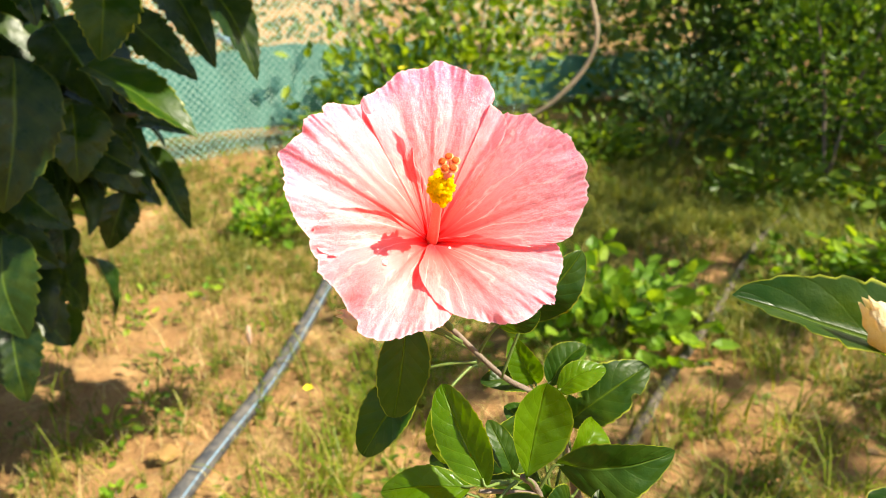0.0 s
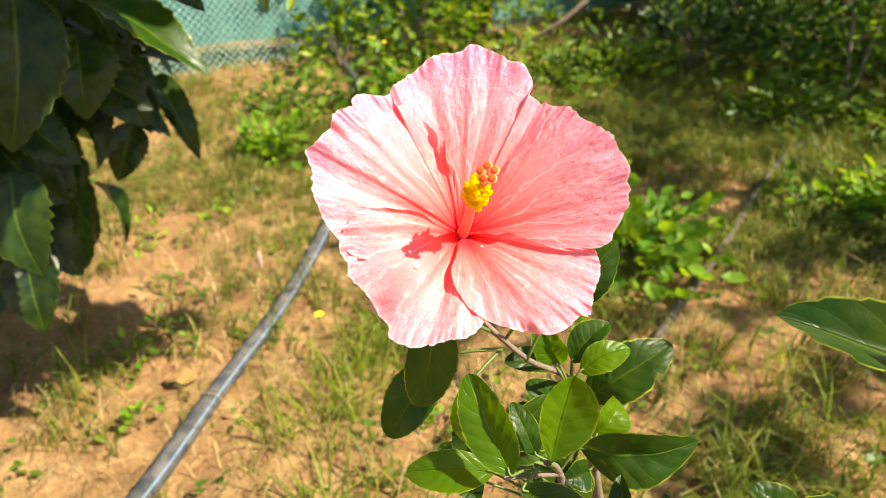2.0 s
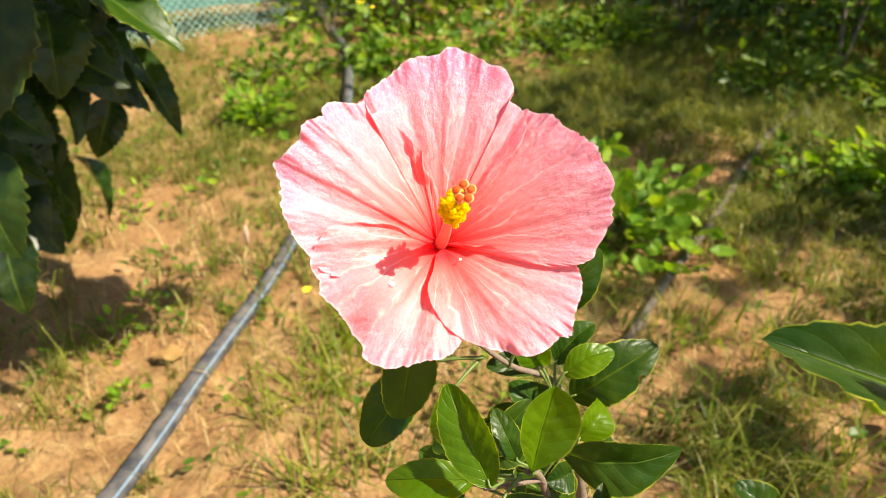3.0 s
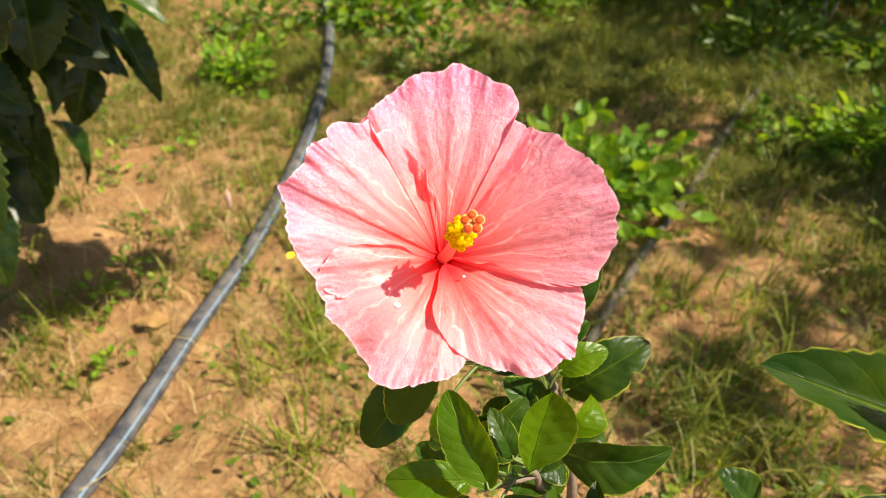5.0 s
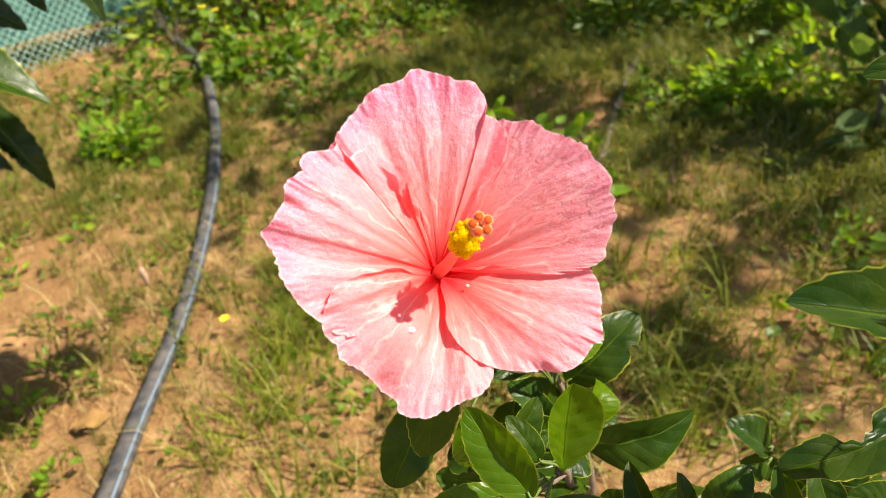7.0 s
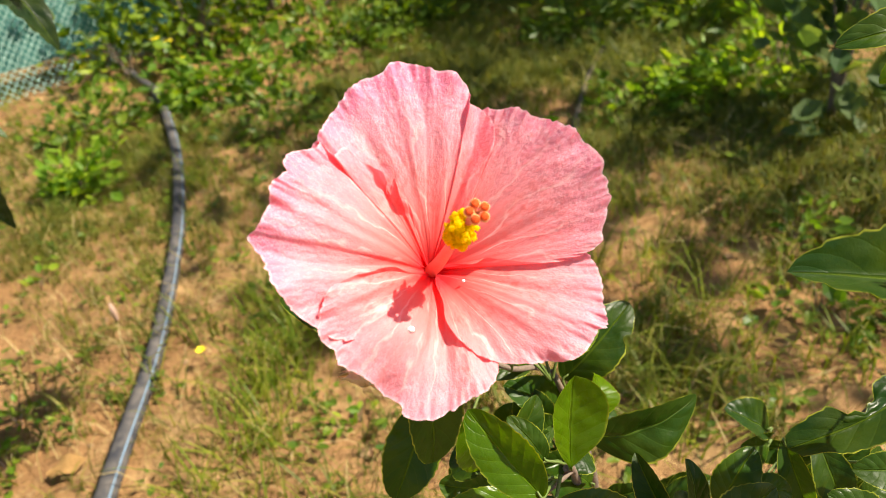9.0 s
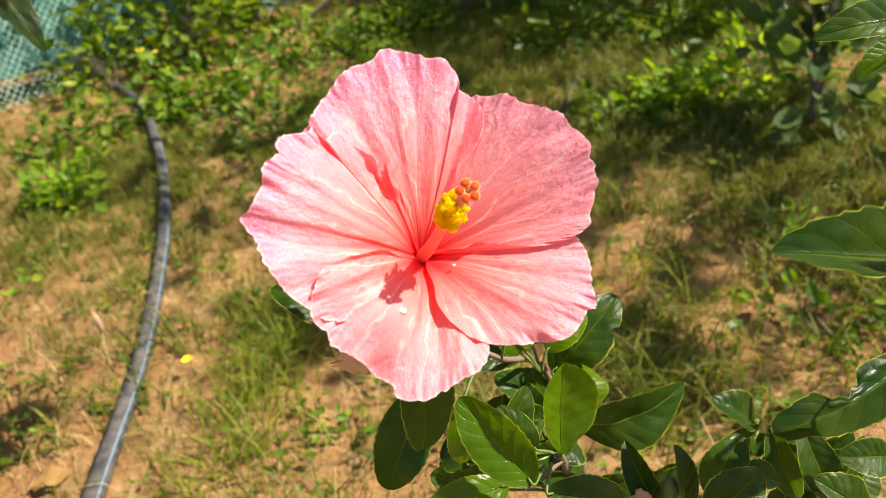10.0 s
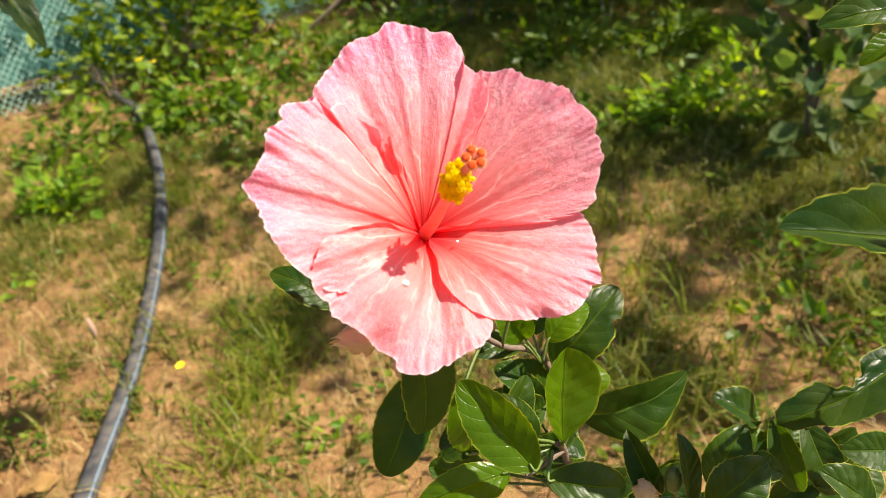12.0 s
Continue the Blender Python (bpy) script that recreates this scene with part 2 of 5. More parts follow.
YELLOW = speckled("yellow_flower", (0.80, 0.62, 0.01), (0.86, 0.74, 0.03), 300, 0.6)
PLUME = speckled("pink_plume", (0.392, 0.229, 0.164), (0.436, 0.317, 0.24), 300, 0.8)
PEBBLE = speckled("clod", (0.186, 0.104, 0.0491), (0.305, 0.208, 0.12), 60, 0.95, 0.15, 0.7)


def hose_material():
    k = Mat("hose")
    dust = k.noise(38, 6)
    c = k.mix(k.ramp(dust, (0.36, (0, 0, 0)), (0.66, (1, 1, 1))), (0.034, 0.037, 0.044), (0.115, 0.105, 0.095))
    k.bump(k.noise(220, 4), 0.2, 0.001)
    return k.done(c, k.ramp(dust, (0.35, (0.7,) * 3), (0.7, (0.9,) * 3)), 0.10)


HOSE = hose_material()
DUSTY = speckled("dusty_hose", (0.05, 0.044, 0.038), (0.14, 0.115, 0.088), 30, 0.85, 0.15)
STRIPE = speckled("hose_stripe", (0.10, 0.19, 0.29), (0.18, 0.26, 0.33), 60, 0.7, 0.15)
WIRE = speckled("green_wire", (0.22, 0.42, 0.35), (0.38, 0.56, 0.48), 40, 0.4)
NET = speckled("shade_net", (0.030, 0.150, 0.135), (0.115, 0.250, 0.222), 14, 0.6, 0.3, 0.4, (0.0436, 0.273, 0.229), 0.4)
BLUE_PIPE = speckled("blue_pipe", (0.0436, 0.109, 0.246), (0.109, 0.186, 0.317), 12, 0.4)
VINE = speckled("dry_vine", (0.186, 0.131, 0.0818), (0.305, 0.235, 0.164), 60, 0.8)


# ---- builders ----
BASE = {}


def thing(name, at, label, category, group="", kind=""):
    ob = new(name)
    ob.location = at
    ob.empty_display_size = 0.05
    BASE[ob] = Vector(at)
    return tagged(ob, label, category, group, kind)


def finish(name, bm, material, smooth=True):
    me = bpy.data.meshes.new(name)
    for f in bm.faces:
        f.smooth = smooth
    bm.to_mesh(me)
    bm.free()
    me.materials.append(material)
    return me


def part(name, bm, material, parent, label="", smooth=True):
    """Links a bmesh in world coordinates as one part of a thing, or of a part."""
    base = BASE[parent]
    bmesh.ops.translate(bm, verts=bm.verts, vec=-base)
    ob = new(name, finish(name, bm, material, smooth))
    ob.parent = parent
    BASE[ob] = base
    return tagged(ob, label)


def mesh_part(name, me, material, parent, label="", kind=""):
    ob = new(name, me)
    me.materials.append(material)
    ob.parent = parent
    BASE[ob] = BASE[parent]
    return tagged(ob, label, kind=kind)


def smooth_line(points, n):
    """A Catmull-Rom line through the points."""
    p = [Vector(q) for q in points]
    p = [2 * p[0] - p[1]] + p + [2 * p[-1] - p[-2]]
    out = []
    for i in range(1, len(p) - 2):
        a, b, c, d = p[i - 1:i + 3]
        for j in range(n):
            t = j / n
            out.append(0.5 * (2 * b + (c - a) * t + (2 * a - 5 * b + 4 * c - d) * t * t + (3 * b - a - 3 * c + d) * t ** 3))
    return out + [p[-2]]


def tube(points, radii, sides=8, n=6, bm=None, rough=0.0):
    """A round stem along the points; radii run evenly along it."""
    bm = bm or bmesh.new()
    line = smooth_line(points, n)
    rings, side = [], None
    for i, c in enumerate(line):
        d = (line[min(i + 1, len(line) - 1)] - line[max(i - 1, 0)]).normalized()
        if side is None:
            side = d.orthogonal()
        side = (side - d * side.dot(d)).normalized()
        up = d.cross(side)
        f = i / (len(line) - 1) * (len(radii) - 1)
        j = min(int(f), len(radii) - 2)
        r = radii[j] + (radii[j + 1] - radii[j]) * (f - j)
        ring = []
        for q in range(sides):
            a = 2 * math.pi * q / sides
            rr = r * (1 + rough * random.uniform(-1, 1))
            ring.append(bm.verts.new(c + (side * math.cos(a) + up * math.sin(a)) * rr))
        rings.append(ring)
    for a, b in zip(rings, rings[1:]):
        for q in range(sides):
            bm.faces.new((a[q], a[(q + 1) % sides], b[(q + 1) % sides], b[q]))
    bm.faces.new(rings[0][::-1])
    bm.faces.new(rings[-1])
    return bm


def ease(x):
    x = max(0.0, min(1.0, x))
    return x * x * (3 - 2 * x)


def leaf_bm(base, tip, width, facing, fold=0.35, curl=0.12, teeth=0.05, nl=40, nw=6, wave=0.04, roundness=1.0, blunt=0.66, taper=0.15, pucker=0.04, folds=None, even=False, bites=()):
    """One leaf from base to tip. facing: the way its upper side looks; fold: the V along its midrib; curl: how far it arches."""
    bm = bmesh.new()
    uvl = bm.loops.layers.uv.new("UVMap")
    base, tip = Vector(base), Vector(tip)
    y = tip - base
    length = y.length
    y.normalize()
    x = y.cross(Vector(facing)).normalized()
    z = x.cross(y)
    seed = random.uniform(0, 50)
    rag = random.Random(int(seed * 1000))
    sway = rag.uniform(-0.05, 0.05)
    halves = [rag.uniform(0.88, 1.1), rag.uniform(0.88, 1.1)]
    folds = folds or [fold * rag.uniform(0.6, 1.35), fold * rag.uniform(0.6, 1.35)]
    droop = rag.uniform(-0.02, 0.07) * (curl > 0)
    if even:
        sway, halves, droop = 0.0, [1.0, 1.0], 0.0
    grid = []
    jag = [0.0, 0.0]
    for i in range(nl + 1):
        s = i / nl
        prof = math.sin(math.pi * min(1, s ** roundness)) ** (blunt * (1 - 0.25 * s)) if 0 < s < 1 else 0.0
        prof = max(prof * (1 - taper * s ** 4), 0.03 if i == 0 else 0.004)
        for k in (0, 1):
            # each tooth swells slowly towards the tip and drops back in one step
            jag[k] = jag[k] + rag.uniform(0.2, 0.5) if jag[k] < rag.uniform(0.5, 1.1) else 0.0
        toothed = ease((s - 0.22) / 0.2) * ease((0.985 - s) / 0.05)
        row = []
        for j in range(-nw, nw + 1):
            q = j / nw
            k = int(j > 0)
            w = 0.5 * width * prof * q * halves[k] * (1 + teeth * (jag[k] - 0.4) * toothed * max(0.0, abs(q) - 0.8) * 5)
            for side, bs, bw, bd in bites:
                if side == k:
                    w *= 1 - bd * math.exp(-(((s - bs) / bw) ** 4)) * (1 + 0.15 * math.sin(60 * s))
            w += sway * length * math.sin(math.pi * s)
            lift = abs(q) ** 1.3 * folds[k] * 0.5 * width * prof
            arch = -curl * length * (2 * s - 1) ** 2 + curl * length * 0.5 - droop * length * s ** 3
            ripple = wave * width * abs(q) ** 1.5 * math.sin(9 * s + seed + (2 if j > 0 else 0)) * min(1, 3 * (1 - s))
            quilt = pucker * width * prof * abs(math.sin(math.pi * 7 * (s - 0.28 * abs(q)))) * math.sin(math.pi * min(1, abs(q) * 1.05))
            quilt += pucker * 1.2 * width * prof * noise.noise(Vector((q * 2.2 + seed, s * 5, seed)))
            shift = -0.1 * length * abs(q) * prof * 0.5
            row.append((bm.verts.new(base + y * (s * length + shift * (1 - s)) + x * w + z * (lift + arch + ripple + quilt)), 0.5 + 0.5 * q, s))
        grid.append(row)
    for a, b in zip(grid, grid[1:]):
        for j in range(2 * nw):
            quad = (a[j], a[j + 1], b[j + 1], b[j])
            f = bm.faces.new([v[0] for v in quad])
            for loop, v in zip(f.loops, quad):
                loop[uvl].uv = (v[1], v[2])
    return bm


def leaf_set(pos, way, face, length, width, fold=0.3, droop=0.15):
    """Vertices and faces of many small folded leaves; all arguments are arrays."""
    n = len(pos)
    way = way / np.linalg.norm(way, axis=1, keepdims=True)
    x = np.cross(way, face)
    x /= np.linalg.norm(x, axis=1, keepdims=True) + 1e-9
    z = np.cross(x, way)
    sh = [(0, 0, 0), (0.34, -0.46, 0), (0.72, -0.36, 0), (1, 0, 0), (0.72, 0.36, 0), (0.34, 0.46, 0), (0.36, 0, -1), (0.72, 0, -0.8)]
    v = np.zeros((n, 8, 3))
    for i, (s, q, m) in enumerate(sh):
        down = -droop * s * s * length
        v[:, i] = pos + way * (s * length)[:, None] + x * (q * width)[:, None] + z * (m * fold * 0.4 * width + down)[:, None]
    f = []
    for k in range(n):
        o = 8 * k
        f += [(o, o + 6, o + 1), (o, o + 5, o + 6), (o + 1, o + 6, o + 7, o + 2), (o + 6, o + 5, o + 4, o + 7), (o + 2, o + 7, o + 3), (o + 7, o + 4, o + 3)]
    return v.reshape(-1, 3), f


def to_mesh(name, v, f, smooth=False):
    me = bpy.data.meshes.new(name)
    me.from_pydata([tuple(q) for q in v], [], f)
    if smooth:
        me.polygons.foreach_set("use_smooth", [True] * len(me.polygons))
    me.update()
    return me


RNG = np.random.default_rng(7)


def blades(pos, length, width, lean, wander):
    """Curved grass blades of three segments on the given points."""
    n = len(pos)
    a = RNG.uniform(0, 2 * np.pi, n)
    out = np.stack([np.cos(a), np.sin(a), np.zeros(n)], 1)
    sid = np.stack([-np.sin(a), np.cos(a), np.zeros(n)], 1)
    v = np.zeros((n, 7, 3))
    bend = lean * (1 + wander * RNG.uniform(-1, 1, n))
    for i, s in enumerate((0, 0.35, 0.7, 1.0)):
        ang = bend * s
        c = pos + out * (length * s * np.sin(ang))[:, None] + np.array([0, 0, 1.0]) * (length * s * np.cos(ang))[:, None]
        wd = (width * (1 - s) ** 0.6 * 0.5)[:, None] * sid
        if i < 3:
            v[:, 2 * i], v[:, 2 * i + 1] = c - wd, c + wd
        else:
            v[:, 6] = c
    f = []
    for k in range(n):
        o = 7 * k
        f += [(o, o + 1, o + 3, o + 2), (o + 2, o + 3, o + 5, o + 4), (o + 4, o + 5, o + 6)]
    return v.reshape(-1, 3), f


LATTICE = RNG.uniform(-1, 1, (64, 64))


def value_noise(x, y, scale, shift=0):
    x, y = np.asarray(x) * scale + shift, np.asarray(y) * scale + 2 * shift
    i, j = np.floor(x).astype(int), np.floor(y).astype(int)
    a, b = x - i, y - j
    a, b = a * a * (3 - 2 * a), b * b * (3 - 2 * b)
    q = lambda p, r: LATTICE[p % 64, r % 64]
    return (q(i, j) * (1 - a) + q(i + 1, j) * a) * (1 - b) + (q(i, j + 1) * (1 - a) + q(i + 1, j + 1) * a) * b


def ground_z(x, y):
    near = 1 / (1 + (np.hypot(x, np.asarray(y) - 1.5) / 6) ** 2)
    return near * (0.016 * value_noise(x, y, 1.3) + 0.010 * value_noise(x, y, 5, 3) + 0.007 * value_noise(x, y, 17, 7) + 0.0045 * value_noise(x, y, 44, 11)) - 0.012


# ---- ground ----
def build_ground():
    t = np.linspace(-1, 1, 361)
    g = np.sign(t) * (1.3 * np.abs(t) + 1.6 * np.abs(t) ** 3 + 60 * np.abs(t) ** 9)
    X, Y = np.meshgrid(g, g + 1.5, indexing="ij")
    v = np.stack([X, Y, ground_z(X, Y)], -1).reshape(-1, 3)
    n = len(t)
    idx = np.arange(n * n).reshape(n, n)
    f = np.stack([idx[:-1, :-1], idx[1:, :-1], idx[1:, 1:], idx[:-1, 1:]], -1).reshape(-1, 4)
    me = to_mesh("ground", v, f.tolist(), True)
    me.materials.append(SOIL)
    tagged(new("ground", me), "dry reddish-brown garden soil with clods and sparse grass", "ground", kind="structure")


build_ground()

# ---- hibiscus flower ----
CENTRE = Vector((0.0465, 0.291, 0.681))
AXIS = Vector((0.100, -0.779, 0.619)).normalized()
ACROSS = Vector((0.995, 0.078, -0.062)).normalized()
UPWARD = AXIS.cross(ACROSS)


def bloom(u, v, w):
    return CENTRE + ACROSS * u + UPWARD * v + AXIS * w


def funnel(r):
    return 0.0285 * (1 - math.exp(-r / 0.0135)) + 0.055 * r


def petal(flower, middle, outline, seed, sweep, belly=(0, 0), grooves=()):
    """A petal of the funnel. outline: (degrees round the throat, mm out, mm forward, mm of curl) from its tucked-under edge to its raised edge.
    sweep: mm over which the petal swings out of the throat, at its two edges; belly: (degrees, mm) of a bulge half way out; grooves: (degrees, mm) of radial folds."""
    pts = [tuple(o) + (0.0,) * (4 - len(o)) for o in outline]
    flat = [(r * math.cos(radians(a)), r * math.sin(radians(a)), w) for a, r, w, c in pts]
    line = smooth_line([Vector(p) * 0.001 for p in flat], 12)
    curls = smooth_line([(c * 0.001, 0, 0) for a, r, w, c in pts], 12)
    bm = bmesh.new()
    uvl, edl = bm.loops.layers.uv.new("UVMap"), bm.loops.layers.uv.new("Edge")
    b = Vector((math.cos(radians(middle)), math.sin(radians(middle)), 0)) * 0.0012
    nl, m = 60, len(line)
    arc, grid = 0.0, []
    cols = []
    for j, o in enumerate(line):
        if j:
            arc += (o - line[j - 1]).length * 1000
        rim = Vector((o.x, o.y, 0))
        jag = 0.40 * noise.noise(Vector((arc * 0.36, seed, 1.0))) + 0.40 * noise.noise(Vector((arc * 0.8, seed, 4.0)))
        ruffle = 0.35 + 1.3 * max(0.0, noise.noise(Vector((arc * 0.07, seed * 2.0, 5.0))) + 0.25)
        cols.append((rim, o.z, curls[j].x, jag * ruffle ** 1.7, ruffle, arc))
    for i in range(nl + 1):
        s = (i / nl) ** 0.85
        row = []
        for j, (rim, wr, curl, jag, ruffle, arc) in enumerate(cols):
            R = rim.length
            p = b + (rim - b) * s
            r = p.length
            off = (math.degrees(math.atan2(p.y, p.x)) - middle + 180) % 360 - 180
            bend = 1000 / sweep[0] + (1000 / sweep[1] - 1000 / sweep[0]) * ease(j / (m - 1))
            f = (1 - math.exp(-r * bend)) / (1 - math.exp(-R * bend))
            wide = ease((R - 0.018) / 0.025)
            w = wr * f + 0.001 * belly[1] * math.exp(-((off - belly[0]) / 22) ** 2) * math.sin(math.pi * min(1, s)) ** 1.3 * wide - 0.003 * (1 - s) ** 8
            for ga, gh in grooves:
                d = (off - ga - 3 * math.sin(5 * s + seed)) / 7
                w -= gh * 0.001 * max(0.0, 1 - abs(d)) * ease(s / 0.5)
            out = r / 0.066
            x = radians(off) * 2.6
            n1 = noise.noise(Vector((x * 2.2, out * 1.3, seed)))
            n2 = noise.noise(Vector((x * 4.5, out * 4.2, seed + 9)))
            n3 = noise.noise(Vector((arc * 0.22, s * 1.5, seed + 21)))
            n4 = noise.noise(Vector((arc * 0.55, s * 2.5, seed + 31)))
            edge = ease((s - 0.82) / 0.18) * ease((R - 0.012) / 0.02)
            w += 0.0009 * n1 * ease(out / 0.4) + 0.0005 * n2 * ease(out / 0.5) * wide
            w += edge * (0.0019 * n3 + 0.0013 * n4) * ruffle
            w += curl * ease((s - 0.80) / 0.2)
            # fine crinkles, and the ribs that run out from the throat
            c1 = noise.noise(Vector((x * 8, out * 12, seed + 40)))
            c2 = noise.noise(Vector((x * 17, out * 27, seed + 60)))
            w += (0.00034 * c1 + 0.00022 * c2) * ease((out - 0.35) / 0.4)
            k = 1 + ease((s - 0.86) / 0.14) * jag * 0.042
            row.append((bm.verts.new(bloom(p.x * k, p.y * k, w)), 0.5 + off / 150, out, (R - r) * 100))
        grid.append(row)
    for a, c in zip(grid, grid[1:]):
        for j in range(m - 1):
            quad = (a[j], a[j + 1], c[j + 1], c[j])
            f = bm.faces.new([v[0] for v in quad])
            for loop, v in zip(f.loops, quad):
                loop[uvl].uv = (v[1], v[2])
                loop[edl].uv = (v[3], 0.5)
    return part("petal", bm, PETAL, flower)


def ball(centre, r, stretch=(1, 1, 1), detail=2, lumps=0.0, bm=None):
    bm = bm or bmesh.new()
    made = bmesh.ops.create_icosphere(bm, subdivisions=detail, radius=r)["verts"]
    for v in made:
        k = 1 + lumps * noise.noise(v.co / r * 1.7 + Vector(centre) * 900)
        v.co = Vector(centre) + Vector((v.co.x * stretch[0], v.co.y * stretch[1], v.co.z * stretch[2])) * k
    return bm


def disc(centre, normal, r, thick, bm=None, sides=14):
    """A small cushion: a disc with a domed face."""
    bm = bm or bmesh.new()
    n = Vector(normal).normalized()
    x = n.orthogonal().normalized()
    y = n.cross(x)
    rings = []
    for rr, h in ((0.7, -0.8), (1.0, -0.2), (0.93, 0.5), (0.6, 0.95)):
        rings.append([bm.verts.new(Vector(centre) + (x * math.cos(2 * math.pi * k / sides) + y * math.sin(2 * math.pi * k / sides)) * r * rr + n * thick * h) for k in range(sides)])
    for a, b in zip(rings, rings[1:]):
        for k in range(sides):
            bm.faces.new((a[k], a[(k + 1) % sides], b[(k + 1) % sides], b[k]))
    bm.faces.new(rings[-1])
    bm.faces.new(rings[0][::-1])
    return bm


def build_flower():
    fl = thing("hibiscus_flower", bloom(0, 0, -0.03), "large pink hibiscus flower in full bloom with red throat", "flower")
    petal(fl, 90, [(158, 14, 9), (150, 33, 15), (138, 52, 18), (127, 59, 21.5), (120.5, 61.2, 24.5, 1), (115, 63.5, 24.5), (109, 65.8, 24.5), (101, 68.9, 25.5), (97, 68.6, 26), (94, 69.0, 27), (91.5, 71, 28.5), (89, 71.3, 29), (84, 69.2, 29),
        (79, 66.8, 29), (74, 66.3, 29, 1), (69.5, 64.2, 28), (66.8, 60.2, 28.5), (67, 55.4, 28, 3), (61.8, 56.8, 27), (57, 51.8, 29, 0.5), (53, 43.4, 27, 0.8), (51.2, 32.5, 21.5, 0.6), (47, 20, 12), (40, 9, 5)], 1.3, (40, 40), grooves=[(-4, 1.6), (22, 0.7), (-27, 1.8)])
    petal(fl, 22, [(84, 14, 7), (76, 33, 12), (67, 50, 18), (60.5, 56.8, 24.5), (56, 57.5, 29), (52, 58.5, 32.5), (48.5, 58.2, 34), (45, 58, 35), (40, 59.3, 37), (36, 59.4, 38.5), (32, 60.1, 41), (25.5, 60.1, 42.5, -1), (19, 59.7, 42.5, 1.2), (14, 58.2, 42), (8, 57.6, 41),
        (3, 55.8, 39.5), (-4, 52.6, 37), (-9, 51, 36.5), (-13, 44.6, 32.8, 0.4), (-15.5, 36.5, 28.2, 0.4), (-14, 28.5, 23.5, 0.8), (-12, 23.5, 20.5, 1.2), (-5, 17, 16, 0.3), (-10, 12, 13, 1), (8, 6, 5)], 4.7, (200, 150), grooves=[(-14, 0.5), (12, 0.6)])
    petal(fl, -52, [(22, 12, 4), (12, 30, 9), (2, 43, 20), (-7, 47.5, 26.5), (-12, 47.8, 31), (-19, 51.2, 34), (-29, 51.6, 37), (-35, 53, 39), (-39, 55, 40), (-43, 52.2, 40, 1), (-48, 52.4, 39), (-56, 50.8, 36.5, 1), (-65, 45, 32.5), (-77, 39, 28),
        (-87, 34, 27, 0.8), (-95.5, 29, 26, 0.5), (-104, 24, 25, 0.8), (-110, 19, 22.5, 0.5), (-110, 13, 18, 1), (-117, 6, 10)], 8.1, (200, 20), grooves=[(22, 1.3), (-8, 0.5), (-30, 0.5)])
    petal(fl, -130, [(-60, 14, 9), (-70, 29, 19), (-79, 36.5, 25), (-86, 41.5, 29), (-92, 44, 30.5), (-98, 45, 30), (-106, 48.6, 28), (-113, 51.9, 27), (-120, 53.1, 25.5), (-124, 52.5, 25), (-126, 49.8, 25), (-133.5, 48.7, 24.5, -1), (-144, 47.6, 25), (-153, 50.1, 26, 0.8),
        (-159, 48.6, 25.3), (-164.5, 50.2, 27), (-170, 49, 28.5), (-176, 45.8, 30.5), (-182, 42, 30.5), (-186, 33.5, 28.5, 1), (-187, 29, 26.5, 2.2), (-191, 19.7, 22.5, 1.2), (-183, 13, 17), (-170, 7, 8)], 12.9, (24, 20), (-9, 8.5), grooves=[(44, 1.4), (20, 0.5)])
    petal(fl, 155, [(222, 14, 10), (212, 33, 19), (201, 44, 26), (192, 49, 28), (182, 55.1, 32), (174, 58.6, 35), (169, 60.2, 35), (164.5, 62.5, 35), (160.3, 66, 36.5, -0.4), (157.5, 63.6, 38, 0.3), (150.5, 61.6, 38.6), (145.5, 63.8, 38), (141, 61, 37.5, 0.8), (136.5, 63, 36),
        (132, 62.2, 34), (126.5, 57.8, 30.5, 1.2), (123, 58.4, 28), (124.5, 52.3, 28, 2.2), (118.5, 51.6, 27), (115, 44, 24), (111.5, 37.4, 21, 2.6), (114.5, 31.5, 19, 0.4), (107.5, 34.0, 20.5, 4.2), (109.5, 28, 18.5, 3.2), (104, 24.5, 15.5, 2.0), (108, 14, 10), (118, 7, 5)], 17.4, (60, 55), grooves=[(9, 1.2), (-22, 0.5)])
    bm = bmesh.new()
    uvl = bm.loops.layers.uv.new("UVMap")
    rings = [[bm.verts.new(bloom(r * math.cos(2 * math.pi * k / 20), r * math.sin(2 * math.pi * k / 20), funnel(r) * 0.42 - 0.0045)) for k in range(20)] for r in (0.001, 0.003, 0.0055, 0.008, 0.0105)]
    for i, (a, b) in enumerate(zip(rings, rings[1:])):
        for k in range(20):
            f = bm.faces.new((a[k], a[(k + 1) % 20], b[(k + 1) % 20], b[k]))
            for loop in f.loops:
                loop[uvl].uv = (k / 20, 0.02 + 0.02 * i)
    part("throat", bm, PETAL, fl, "deep red flower throat")
    # the staminal column, curving up out of the throat
    spine = [(0, 0, -0.006), (0.0, 0.0015, 0.012), (-0.0002, 0.004, 0.028), (0.0002, 0.0072, 0.044), (0.0026, 0.0097, 0.054)]
    line = [bloom(*q) for q in spine]
    column = part("staminal_column", tube(line, [0.0027, 0.0023, 0.0019, 0.0017, 0.0013], 12), COLUMN, fl, "smooth salmon-pink staminal column")
    rnd = random.Random(5)
    for k in range(150):
        h = 0.0365 + 0.0145 * (k + 0.5) / 150
        a = k * 2.39996
        c0 = Vector((0.0002, 0.0058 + (h - 0.0365) * 0.22, h))
        reach = rnd.uniform(0.0026, 0.0050) * (1 - 0.3 * abs((h - 0.0437) / 0.0072) ** 2)
        tip = bloom(c0.x + reach * math.cos(a), c0.y + reach * math.sin(a), h + rnd.uniform(-0.0004, 0.0016))
